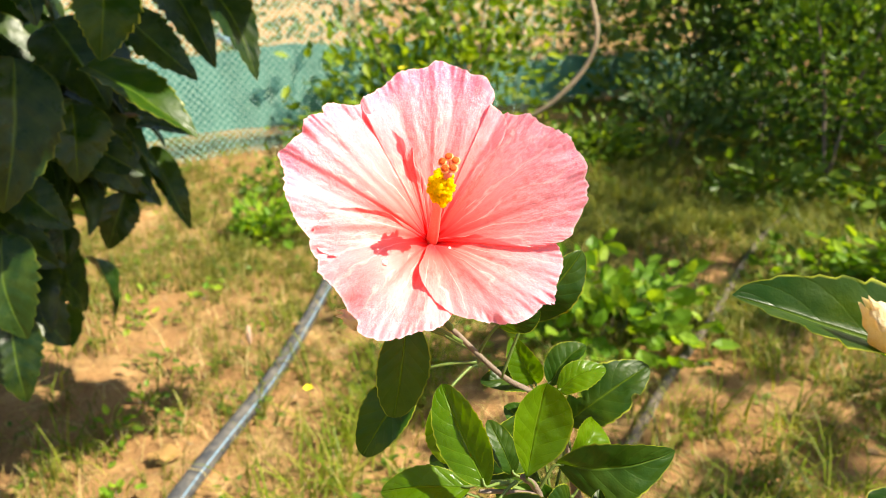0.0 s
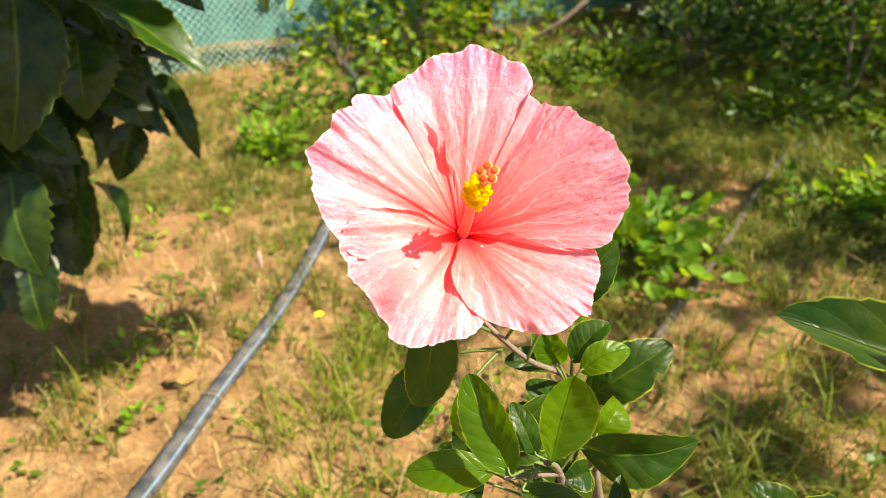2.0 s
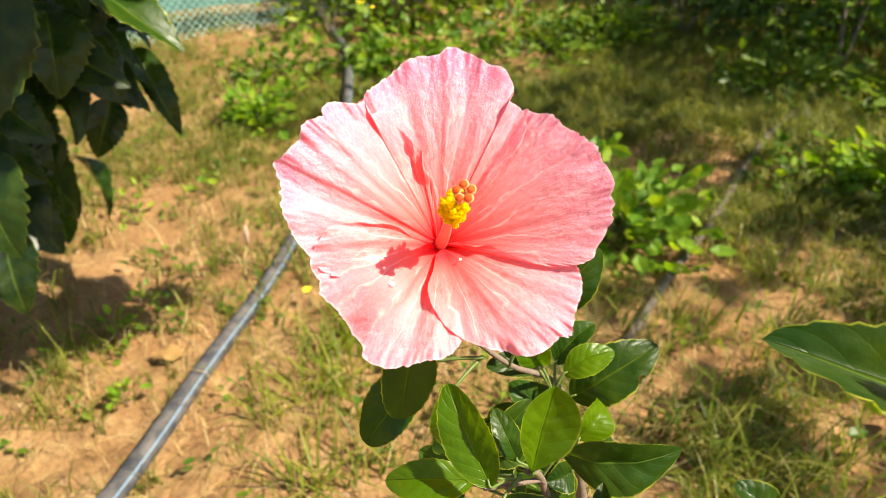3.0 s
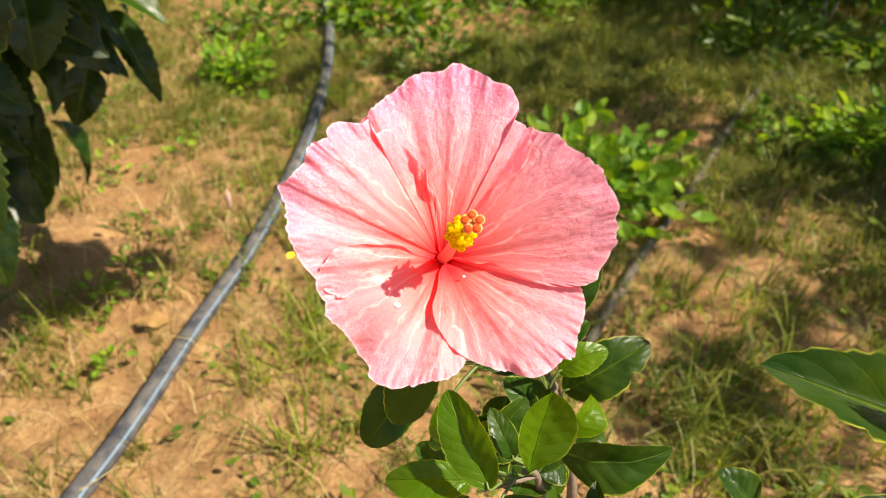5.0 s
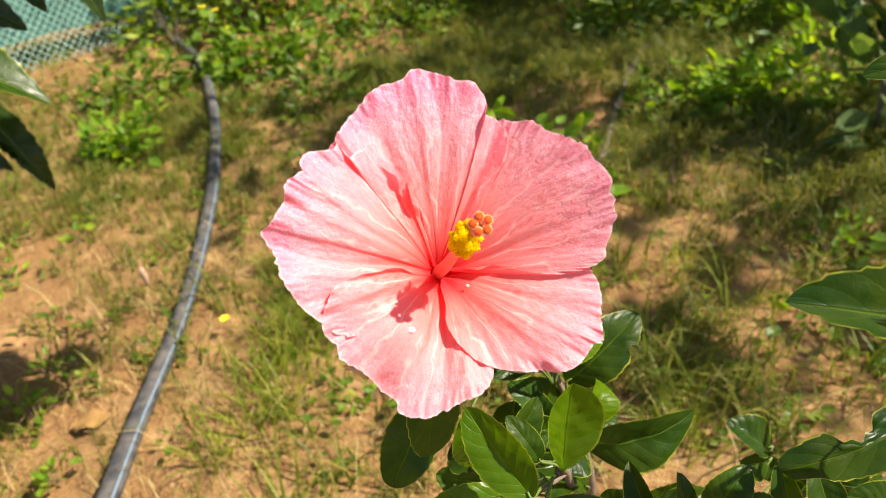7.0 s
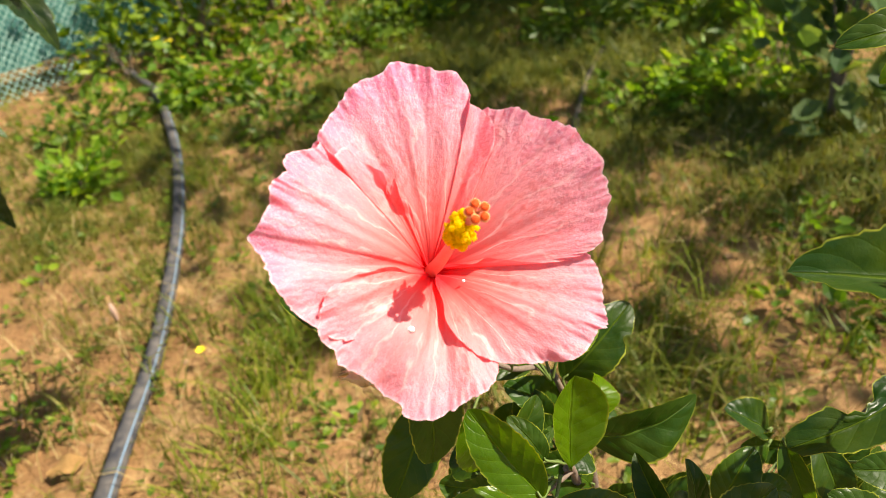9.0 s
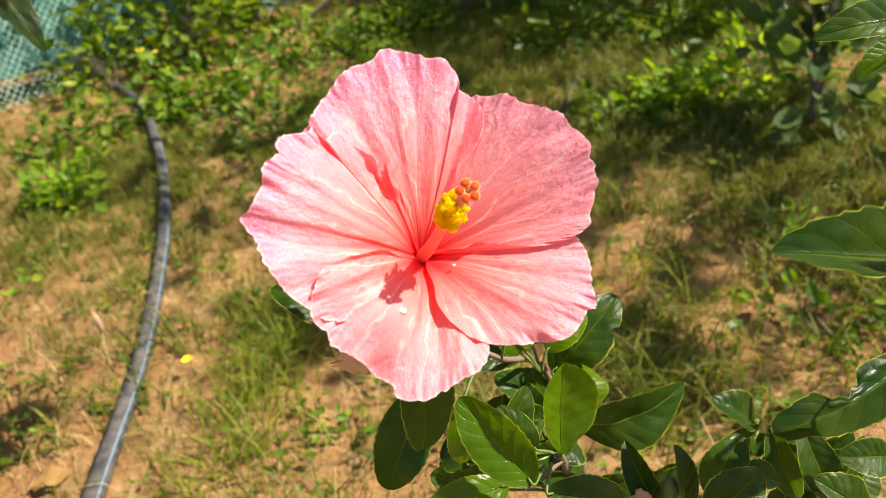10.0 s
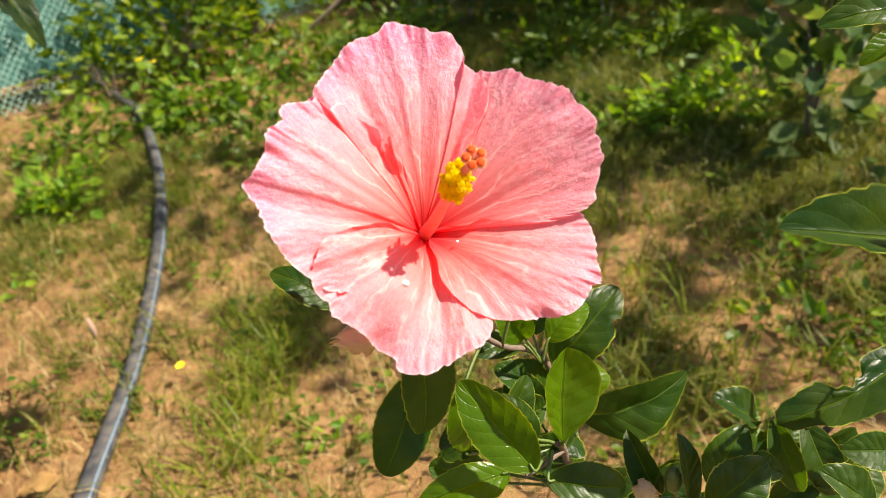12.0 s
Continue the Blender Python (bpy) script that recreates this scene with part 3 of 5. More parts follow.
        bm = ball(tip, rnd.uniform(0.00075, 0.00115), (1, 0.8, 1), 2, 0.6)
        tube([bloom(*c0), tip], [0.00028, 0.0002], 4, 2, bm)
        part("anther", bm, POLLEN, column, "yellow pollen-covered anther" if k == 0 else "")
    tip0 = bloom(0.0028, 0.0098, 0.0545)
    face = (ACROSS * -0.22 + UPWARD * 0.0 + AXIS).normalized()
    sx = (ACROSS - face * ACROSS.dot(face)).normalized()
    sy = face.cross(sx)
    for k in range(5):
        a = 2 * math.pi * k / 5 + 0.35
        out = sx * math.cos(a) + sy * math.sin(a)
        c = tip0 + face * (0.0066 + 0.0004 * math.sin(3.1 * k)) + out * 0.0025
        arm = part("style_arm", tube([tip0, tip0 + face * 0.004 + out * 0.0011, c - face * 0.0004], [0.0005, 0.0004, 0.0006], 6), STIGMA_RIM, fl)
        part("stigma", disc(c + face * 0.0003, face + out * 0.25, 0.00136, 0.0007), STIGMA, arm, "orange stigma pad with pale rim")
        part("stigma_rim", disc(c - face * 0.0004, face + out * 0.25, 0.00168, 0.0006), STIGMA_RIM, arm)
    # calyx behind the petals and its stalk
    for k in range(5):
        a = radians(52 + 72 * k)
        o = Vector((math.cos(a), math.sin(a)))
        part("sepal", leaf_bm(bloom(o.x * 0.003, o.y * 0.003, -0.022), bloom(o.x * 0.013, o.y * 0.013, 0.004), 0.011, ACROSS * o.x + UPWARD * o.y, 0.4, 0.05, 0, 8, 3, 0, 0.7), GREEN_STEM, fl)
    part("receptacle", ball(bloom(0, 0, -0.02), 0.0055, (1, 1, 1), 2), GREEN_STEM, fl)
    part("pedicel", tube([bloom(0, 0, -0.018), bloom(0.001, -0.006, -0.03), (0.050, 0.292, 0.646), (0.055, 0.2935, 0.6375)], [0.0028, 0.0015, 0.0014, 0.0018], 8), GREEN_STEM, fl)
    part("fallen_speck", ball(bloom(-0.0199, -0.0180, 0.0279), 0.0013, (1, 0.8, 0.9), 2), SEED, fl, "tiny white speck lying on the petal")
    part("fallen_speck", ball(bloom(0.0063, -0.0070, 0.0142), 0.0006, (1, 0.8, 0.9), 2), SEED, fl)


build_flower()


# ---- hibiscus shrub that bears the flower ----
def build_shrub():
    sh = thing("hibiscus_shrub", (0.16, 0.46, -0.01), "hibiscus shrub with glossy serrated green leaves and woody stems", "shrub")
    wood = [
        ([(0.16, 0.46, -0.015), (0.150, 0.42, 0.20), (0.142, 0.345, 0.42), (0.128, 0.330, 0.51), (0.109, 0.326, 0.575)], [0.008, 0.007, 0.005, 0.0036, 0.002]),
        ([(0.135, 0.338, 0.47), (0.116, 0.340, 0.555), (0.080, 0.309, 0.603), (0.055, 0.2935, 0.6375)], [0.0034, 0.0026, 0.0020, 0.0018]),
        ([(0.142, 0.345, 0.42), (0.112, 0.295, 0.50), (0.098, 0.282, 0.553), (0.088, 0.268, 0.575)], [0.0042, 0.0034, 0.0028, 0.0020]),
        ([(0.150, 0.42, 0.20), (0.175, 0.33, 0.36), (0.165, 0.262, 0.48), (0.150, 0.250, 0.53)], [0.005, 0.004, 0.003, 0.002]),
        ([(0.175, 0.33, 0.36), (0.250, 0.29, 0.46), (0.290, 0.275, 0.56), (0.290, 0.268, 0.645)], [0.004, 0.0036, 0.003, 0.002]),
        ([(0.290, 0.275, 0.56), (0.325, 0.29, 0.62), (0.335, 0.315, 0.712)], [0.003, 0.0025, 0.0018]),
        ([(0.098, 0.282, 0.553), (0.080, 0.266, 0.568), (0.068, 0.257, 0.576)], [0.0022, 0.0016, 0.0012]),
    ]
    for pts, radii in wood:
        part("branch", tube(pts, [r * 0.7 for r in radii], 9, 6, rough=0.08), BARK, sh, "grey-brown woody branch")
    cam_up = (0.0, -0.75, 0.65)

    def leaf(base, tip, width, facing=cam_up, mat=LEAF, stalk=None, label="", **kw):
        ob = part("leaf", leaf_bm(base, tip, width, facing, **kw), mat, sh, label)
        if stalk:
            b = Vector(base)
            s = Vector(stalk)
            mid = (b + s) / 2 + Vector((0, 0, 0.0012))
            part("petiole", tube([s, mid, b, b + (Vector(tip) - b) * 0.08], [0.0009, 0.0008, 0.0007, 0.0005], 6, 4), GREEN_STEM, ob)

    leaf((0.0365, 0.275, 0.653), (0.0305, 0.265, 0.6065), 0.0225, (0.1, -0.98, -0.25), LEAF, (0.060, 0.294, 0.630), fold=0.28, curl=0.05)
    leaf((0.037, 0.297, 0.612), (0.0125, 0.280, 0.576), 0.0250, (-0.3, -0.8, 0.35), LEAF, (0.067, 0.295, 0.619), fold=0.3)
    leaf((0.052, 0.283, 0.608), (0.055, 0.290, 0.560), 0.0190, (-0.2, -0.7, 0.7), LEAF_YOUNG, (0.067, 0.298, 0.617))
    leaf((0.0705, 0.253, 0.582), (0.0505, 0.281, 0.6155), 0.0240, (-0.25, -0.7, 0.6), LEAF_YOUNG, (0.082, 0.266, 0.572), "yellow-green glossy leaf", folds=(0.15, 0.62), curl=0.05)
    leaf((0.0895, 0.267, 0.575), (0.0975, 0.279, 0.6185), 0.0285, (0.25, -0.85, 0.4), LEAF_YOUNG, (0.096, 0.279, 0.558), folds=(0.30, 0.8), curl=-0.06, roundness=1.6, teeth=0.02)
    leaf((0.105, 0.283, 0.569), (0.1570, 0.2705, 0.585), 0.0295, (-0.5, -0.85, 0.1), LEAF, (0.098, 0.282, 0.555), fold=0.22, blunt=0.85, teeth=0.05)
    leaf((0.076, 0.293, 0.639), (0.094, 0.286, 0.649), 0.0150, (0.2, -0.95, -0.2), LEAF, (0.068, 0.301, 0.620), fold=0.15)
    leaf((0.090, 0.308, 0.634), (0.1155, 0.306, 0.669), 0.0230, (-0.2, -0.9, -0.3), LEAF, (0.080, 0.308, 0.602), fold=0.15)
    leaf((0.100, 0.325, 0.587), (0.086, 0.325, 0.614), 0.0180, (-0.3, -0.6, 0.5), LEAF_YOUNG, (0.106, 0.322, 0.573))
    leaf((0.109, 0.338, 0.579), (0.128, 0.347, 0.600), 0.0190, (-0.5, -0.5, 0.7), LEAF, (0.107, 0.324, 0.573), fold=0.5)
    leaf((0.097, 0.325, 0.587), (0.071, 0.317, 0.595), 0.0165, (0.0, -0.5, 0.8), LEAF, (0.106, 0.322, 0.573))
    leaf((0.111, 0.324, 0.584), (0.136, 0.329, 0.597), 0.0170, (0.0, -0.45, 0.9), LEAF_YOUNG, (0.107, 0.322, 0.573), fold=0.2)
    leaf((0.119, 0.335, 0.556), (0.162, 0.340, 0.591), 0.0300, (-0.3, -0.7, 0.6), LEAF, (0.124, 0.326, 0.53), "dark green leaf with bitten edges", fold=0.25, bites=[(0, 0.30, 0.05, 0.55), (1, 0.72, 0.04, 0.35)])
    leaf((0.076, 0.253, 0.574), (0.110, 0.244, 0.563), 0.0215, (0.05, -0.75, 0.65), LEAF, (0.085, 0.267, 0.573))
    leaf((0.064, 0.266, 0.571), (0.022, 0.269, 0.566), 0.0200, (0.0, -0.55, 0.8), LEAF_YOUNG, (0.082, 0.268, 0.572), fold=0.35)
    leaf((0.086, 0.284, 0.563), (0.074, 0.297, 0.585), 0.0150, (0.3, -0.8, 0.4), LEAF, (0.098, 0.284, 0.553))
    leaf((0.119, 0.305, 0.556), (0.133, 0.322, 0.568), 0.0200, (0.3, -0.6, 0.4), LEAF_YOUNG, (0.117, 0.312, 0.54), fold=0.9, curl=0.3)
    leaf((0.013, 0.336, 0.630), (-0.012, 0.353, 0.647), 0.0190, (0.1, -0.5, 0.8), LEAF, (0.066, 0.300, 0.622), fold=0.2)
    leaf((0.129, 0.249, 0.541), (0.122, 0.267, 0.568), 0.0150, (-0.5, -0.6, 0.5), LEAF, (0.150, 0.252, 0.525), fold=0.7)
    leaf((0.137, 0.238, 0.540), (0.140, 0.253, 0.573), 0.0180, (0.4, -0.8, 0.5), LEAF, (0.152, 0.252, 0.52))
    leaf((0.158, 0.250, 0.533), (0.180, 0.257, 0.557), 0.0230, (-0.1, -0.5, 0.8), LEAF, (0.155, 0.254, 0.515))
    leaf((0.140, 0.229, 0.551), (0.168, 0.229, 0.567), 0.0250, (0.0, -0.75, 0.65), LEAF, (0.155, 0.250, 0.522), fold=0.2, roundness=0.9)
    leaf((0.172, 0.250, 0.541), (0.193, 0.242, 0.537), 0.0150, (0.1, -0.5, 0.8), LEAF, (0.158, 0.254, 0.515))
    leaf((0.199, 0.260, 0.551), (0.204, 0.240, 0.515), 0.0150, (-0.7, -0.6, 0.3), LEAF, (0.235, 0.275, 0.47), fold=0.6)
    leaf((0.262, 0.246, 0.583), (0.186, 0.243, 0.570), 0.0225, (-0.15, -0.55, 0.8), LEAF, (0.289, 0.274, 0.575), "large green leaf with a torn, curled rim", folds=(1.0, 0.2), wave=0.12, curl=0.06, teeth=0.08, pucker=0.05, blunt=0.42, taper=0.0, bites=[(1, 0.55, 0.13, 0.7), (0, 0.9, 0.06, 0.25)])
    leaf((0.216, 0.212, 0.534), (0.196, 0.226, 0.553), 0.0200, (0.2, -0.7, 0.6), LEAF, (0.240, 0.278, 0.47))
    leaf((0.262, 0.240, 0.522), (0.234, 0.247, 0.527), 0.0190, (0.0, -0.7, 0.7), LEAF, (0.250, 0.27, 0.50))
    leaf((0.234, 0.270, 0.525), (0.240, 0.248, 0.488), 0.0220, (-0.2, -0.8, 0.4), LEAF, (0.243, 0.272, 0.49))
    leaf((0.2563, 0.2129, 0.6501), (0.1525, 0.2303, 0.6862), 0.0368, (0.179, -0.58, 0.795), LEAF, (0.290, 0.268, 0.642), "broad serrated green leaf", folds=(0.93, 0.68), even=True, nl=48, teeth=0.14, curl=0.04, roundness=0.85)
    leaf((0.290, 0.307, 0.722), (0.243, 0.317, 0.721), 0.0195, (-0.1, -0.6, 0.75), LEAF, (0.334, 0.314, 0.709))
    leaf((0.296, 0.318, 0.706), (0.273, 0.318, 0.697), 0.0125, (-0.1, -0.5, 0.8), LEAF_YOUNG, (0.333, 0.314, 0.70))
    rnd = random.Random(33)
    for k in range(46):
        if k < 20:
            b = Vector((rnd.uniform(0.045, 0.14), rnd.uniform(0.295, 0.325), rnd.uniform(0.50, 0.555)))
        else:
            b = Vector((rnd.uniform(0.13, 0.275), rnd.uniform(0.255, 0.33), rnd.uniform(0.43, 0.487)))
        a = rnd.uniform(0, 2 * math.pi)
        tip = b + Vector((math.cos(a) * 0.03, math.sin(a) * 0.016, rnd.uniform(-0.004, 0.026))) * rnd.uniform(0.8, 1.2)
        leaf(b, tip, rnd.uniform(0.017, 0.025), (rnd.uniform(-0.6, 0.6), -0.7, rnd.uniform(0.2, 0.9)), LEAF, (0.165 + rnd.uniform(-0.01, 0.05), 0.28, b.z - 0.035) if k >= 20 else (0.11, 0.31, b.z - 0.03))
    # buds, and the withered flowers that still hang on
    part("bud", ball((0.134, 0.247, 0.553), 0.0052, (0.8, 0.8, 1.5), 2, 0.1), GREEN_STEM, sh, "closed green flower bud")
    part("bud_stalk", tube([(0.150, 0.252, 0.525), (0.140, 0.249, 0.535), (0.134, 0.247, 0.548)], [0.0012, 0.001, 0.0012], 6), GREEN_STEM, sh)
    for spot, way, size in (((0.023, 0.289, 0.644), (-0.85, -0.05, 0.15), 0.018), ((0.030, 0.288, 0.634), (-0.1, -0.2, -0.9), 0.013), ((0.119, 0.254, 0.548), (0.2, -0.5, 0.2), 0.013), ((0.202, 0.209, 0.676), (-0.6, 0.3, 0.6), 0.020)):
        bm = bmesh.new()
        w = Vector(way).normalized()
        x = w.orthogonal().normalized()
        y = w.cross(x)
        rings = []
        for i in range(9):
            s = i / 8
            rr = size * (0.12 + 0.24 * math.sin(math.pi * s ** 0.8)) * (1 - 0.25 * s)
            ring = []
            for k in range(14):
                a = 2 * math.pi * k / 14 + 1.1 * s
                rk = rr * (1 + 0.32 * math.cos(5 * a + 2 * s) + 0.15 * noise.noise(Vector((k, i, size * 900))))
                ring.append(bm.verts.new(Vector(spot) + w * size * (s + (0.12 * math.sin(3 * a) if i == 8 else 0)) + (x * math.cos(a) + y * math.sin(a)) * rk))
            rings.append(ring)
        for a, b in zip(rings, rings[1:]):
            for k in range(14):
                bm.faces.new((a[k], a[(k + 1) % 14], b[(k + 1) % 14], b[k]))
        bm.faces.new(rings[0][::-1])
        part("withered_bloom", bm, DRY, sh, "withered papery pale brown bloom")
    part("withered_stalk", tube([(0.052, 0.2945, 0.634), (0.040, 0.291, 0.640), (0.023, 0.289, 0.644)], [0.0014, 0.0012, 0.0022], 6), GREEN_STEM, sh)
    part("withered_stalk", tube([(0.290, 0.268, 0.642), (0.250, 0.226, 0.656), (0.202, 0.209, 0.676)], [0.0014, 0.0012, 0.0022], 6), GREEN_STEM, sh)


build_shrub()


# ---- broad-leaved shrub hanging in from the side ----
def build_side_shrub():
    sh = thing("broad_leaved_shrub", (-0.80, 0.98, -0.01), "shaded shrub with large dark drooping leaves", "shrub")
    wood = [
        ([(-0.80, 0.98, -0.02), (-0.78, 0.95, 0.35), (-0.66, 0.88, 0.66), (-0.48, 0.84, 0.80), (-0.26, 0.80, 0.83)], [0.014, 0.012, 0.009, 0.006, 0.003]),
        ([(-0.78, 0.95, 0.35), (-0.64, 0.92, 0.54), (-0.48, 0.92, 0.60), (-0.35, 0.93, 0.62)], [0.010, 0.007, 0.005, 0.003]),
        ([(-0.66, 0.88, 0.66), (-0.50, 0.75, 0.74), (-0.36, 0.70, 0.80)], [0.008, 0.005, 0.003]),
        ([(-0.79, 0.96, 0.20), (-0.66, 0.88, 0.38), (-0.55, 0.82, 0.47), (-0.48, 0.80, 0.49)], [0.009, 0.006, 0.004, 0.003]),
        ([(-0.78, 0.95, 0.35), (-0.95, 0.85, 0.70), (-1.0, 0.80, 1.05)], [0.010, 0.007, 0.004]),
        # two branches out of view, added to carry the shading leaves overhead
        ([(-0.78, 0.95, 0.35), (-0.70, 0.85, 0.80), (-0.50, 0.75, 1.06), (-0.20, 0.68, 1.14), (0.16, 0.60, 1.12)], [0.010, 0.008, 0.006, 0.004, 0.002]),
        ([(-0.50, 0.75, 1.06), (-0.35, 0.62, 1.10), (-0.16, 0.52, 1.08)], [0.005, 0.004, 0.002]),
    ]
    for pts, radii in wood:
        part("branch", tube(pts, radii, 8, 5, rough=0.06), BARK, sh, "dark brown branch")

    def leaf(base, tip, width, facing, label="", mat=LEAF_SHADED, **kw):
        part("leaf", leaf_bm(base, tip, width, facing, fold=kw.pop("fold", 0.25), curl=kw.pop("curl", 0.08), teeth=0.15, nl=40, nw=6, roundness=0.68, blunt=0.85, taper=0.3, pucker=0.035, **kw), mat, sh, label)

    toward = (0.45, -0.75, 0.3)
    leaf((-0.370, 0.692, 0.716), (-0.385, 0.642, 0.573), 0.088, (0.35, -0.85, 0.25), "large dark drooping leaf with a lit tip")
    leaf((-0.346, 0.737, 0.665), (-0.340, 0.707, 0.586), 0.064, toward)
    # lighter hibiscus green puts the sun into this leaf's colour
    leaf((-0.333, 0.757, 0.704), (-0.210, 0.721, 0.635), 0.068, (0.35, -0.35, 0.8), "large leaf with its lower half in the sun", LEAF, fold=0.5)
    leaf((-0.386, 0.995, 0.557), (-0.335, 0.974, 0.437), 0.046, (0.75, -0.6, 0.25), "drooping pointed leaf with sunlit edge", fold=0.6)
    leaf((-0.404, 0.931, 0.505), (-0.431, 0.907, 0.428), 0.058, toward)
    leaf((-0.487, 0.904, 0.468), (-0.484, 0.891, 0.413), 0.042, toward)
    leaf((-0.215, 0.795, 0.795), (-0.150, 0.751, 0.688), 0.050, (0.6, -0.7, 0.2), fold=0.6)
    leaf((-0.262, 0.815, 0.790), (-0.202, 0.776, 0.700), 0.052, (0.5, -0.8, 0.2), fold=0.5)
    leaf((-0.305, 0.800, 0.752), (-0.223, 0.770, 0.688), 0.052, (0.3, -0.7, 0.4))
    # again the lighter green, in place of sunlight on the leaf
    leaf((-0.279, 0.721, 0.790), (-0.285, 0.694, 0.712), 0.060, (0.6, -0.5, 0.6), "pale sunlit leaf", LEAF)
    leaf((-0.333, 0.661, 0.798), (-0.312, 0.643, 0.748), 0.034, toward)
    leaf((-0.436, 0.812, 0.642), (-0.307, 0.790, 0.577), 0.080, (0.2, -0.6, 0.6))
    leaf((-0.507, 0.884, 0.417), (-0.511, 0.861, 0.356), 0.046, toward)
    leaf((-0.493, 0.768, 0.397), (-0.474, 0.729, 0.293), 0.064, toward)
    leaf((-0.488, 0.768, 0.531), (-0.409, 0.747, 0.472), 0.068, (0.2, -0.8, 0.4))
    leaf((-0.382, 0.853, 0.606), (-0.349, 0.835, 0.556), 0.056, toward)
    leaf((-0.441, 0.712, 0.524), (-0.415, 0.671, 0.416), 0.082, (0.3, -0.9, 0.2))
    leaf((-0.392, 0.894, 0.575), (-0.340, 0.874, 0.520), 0.046, toward)
    leaf((-0.387, 0.800, 0.743), (-0.323, 0.766, 0.654), 0.076, (0.4, -0.8, 0.3))
    leaf((-0.340, 0.877, 0.665), (-0.307, 0.860, 0.620), 0.050, toward)
    leaf((-0.363, 0.908, 0.608), (-0.286, 0.904, 0.594), 0.038, (0.1, -0.3, 0.9))
    leaf((-0.455, 0.780, 0.562), (-0.394, 0.764, 0.515), 0.062, toward)
    rnd = random.Random(11)
    meshes = []
    for k in range(6):
        bm = leaf_bm((0, 0, 0), (0, 0.105, -0.03), 0.084, (0.1, 0.3, 1), 0.3, 0.1, 0.16, 28, 4, 0.04, 0.68, 0.85, 0.3)
        meshes.append(finish("leaf", bm, LEAF_SHADED))
    for k in range(455):
        if 170 <= k < 400 and k % 4 == 0:
            continue
        if k >= 435:
            p = Vector((rnd.uniform(-0.62, -0.53), rnd.uniform(0.75, 0.95), rnd.uniform(0.36, 0.55)))
        elif k >= 400:
            p = Vector((rnd.uniform(-0.53, -0.43), rnd.uniform(0.86, 1.0), rnd.uniform(0.50, 0.74)))
        elif k >= 170:
            # unseen canopy, added to keep the sun off the leaves below
            p = Vector((rnd.uniform(-0.55, 0.20), rnd.uniform(0.46, 0.90), rnd.uniform(0.98, 1.22)))
            if p.x > -0.03 and p.y < 0.68:
                p.x -= 0.3
        elif k % 3 == 0:
            p = Vector((rnd.uniform(-0.66, -0.50), rnd.uniform(0.72, 1.0), rnd.uniform(0.50, 0.95)))
        else:
            p = Vector((rnd.uniform(-1.2, -0.62), rnd.uniform(0.65, 1.25), rnd.uniform(0.16, 1.25)))
        if p.x > -0.5 and p.z < 0.42:
            p.z += 0.3
        # spots that get sun: leaves in the way are left out
        gaps = [Vector((-0.282, 0.71, 0.75)), Vector((-0.228, 0.722, 0.638)), Vector((-0.385, 0.645, 0.58)), Vector((-0.52, 0.99, 0.0))]
        if any(p.z > g.z + 0.1 and (p - g - SUN * ((p.z - g.z) / SUN.z)).length < (0.075 if g.x < -0.3 else 0.06) * (1 if g.z > 0.1 else 2) for g in gaps):
            continue
        ob = new("leaf", meshes[k % 6])
        yaw = math.atan2(p.y - 0.95, p.x + 0.85) - math.pi / 2 + rnd.uniform(-0.9, 0.9)
        size = rnd.uniform(0.7, 1.3)
        ob.matrix_basis = Matrix.LocRotScale(p - BASE[sh], Euler((rnd.uniform(-1.2, -0.3), rnd.uniform(-0.5, 0.5), yaw)), (size,) * 3)
        ob.parent = sh
        BASE[ob] = BASE[sh]


build_side_shrub()


# ---- hoses on the ground ----
def build_hoses():
    pts = [(-0.52, 0.30), (-0.414, 0.676), (-0.366, 0.95), (-0.314, 1.237), (-0.285, 1.60), (-0.280, 1.85), (-0.290, 2.15), (-0.318, 2.45), (-0.388, 2.90), (-0.52, 3.3)]
    path = [(x, y, 0.016) for x, y in pts]
    hose = thing("irrigation_hose", (-0.285, 1.60, 0.0), "dusty black polyethylene irrigation hose with a blue stripe", "hose")
    part("pipe", tube(path, [0.0165, 0.0165], 20, 10), HOSE, hose)
    line = smooth_line(path, 10)
    bm = bmesh.new()
    rows = []
    for i, c in enumerate(line):
        d = (line[min(i + 1, len(line) - 1)] - line[max(i - 1, 0)]).normalized()
        side = d.cross(Vector((0, 0, 1))).normalized()
        rows.append([bm.verts.new(c + (side * math.cos(radians(a)) + Vector((0, 0, 1)) * math.sin(radians(a))) * 0.0169) for a in (35, 39.5, 44)])
    for a, b in zip(rows, rows[1:]):
        for k in range(2):
            bm.faces.new((a[k], a[k + 1], b[k + 1], b[k]))
    part("stripe", bm, STRIPE, hose, "faded blue marking stripe")
    pts = [(0.33, 0.95), (0.42, 1.10), (0.505, 1.24), (0.70, 1.53), (0.889, 1.836), (1.10, 2.15), (1.4, 2.5)]
    hose2 = thing("irrigation_hose", (0.70, 1.53, 0.0), "thin dusty irrigation hose half hidden in weeds", "hose")
    part("pipe", tube([(x, y, 0.008) for x, y in pts], [0.0095, 0.0095], 12, 8), DUSTY, hose2)


build_hoses()


# ---- fence with shade net ----
FENCE_A, FENCE_B = Vector((-3.2, 1.455, 0)), Vector((3.4, 6.735, 0))


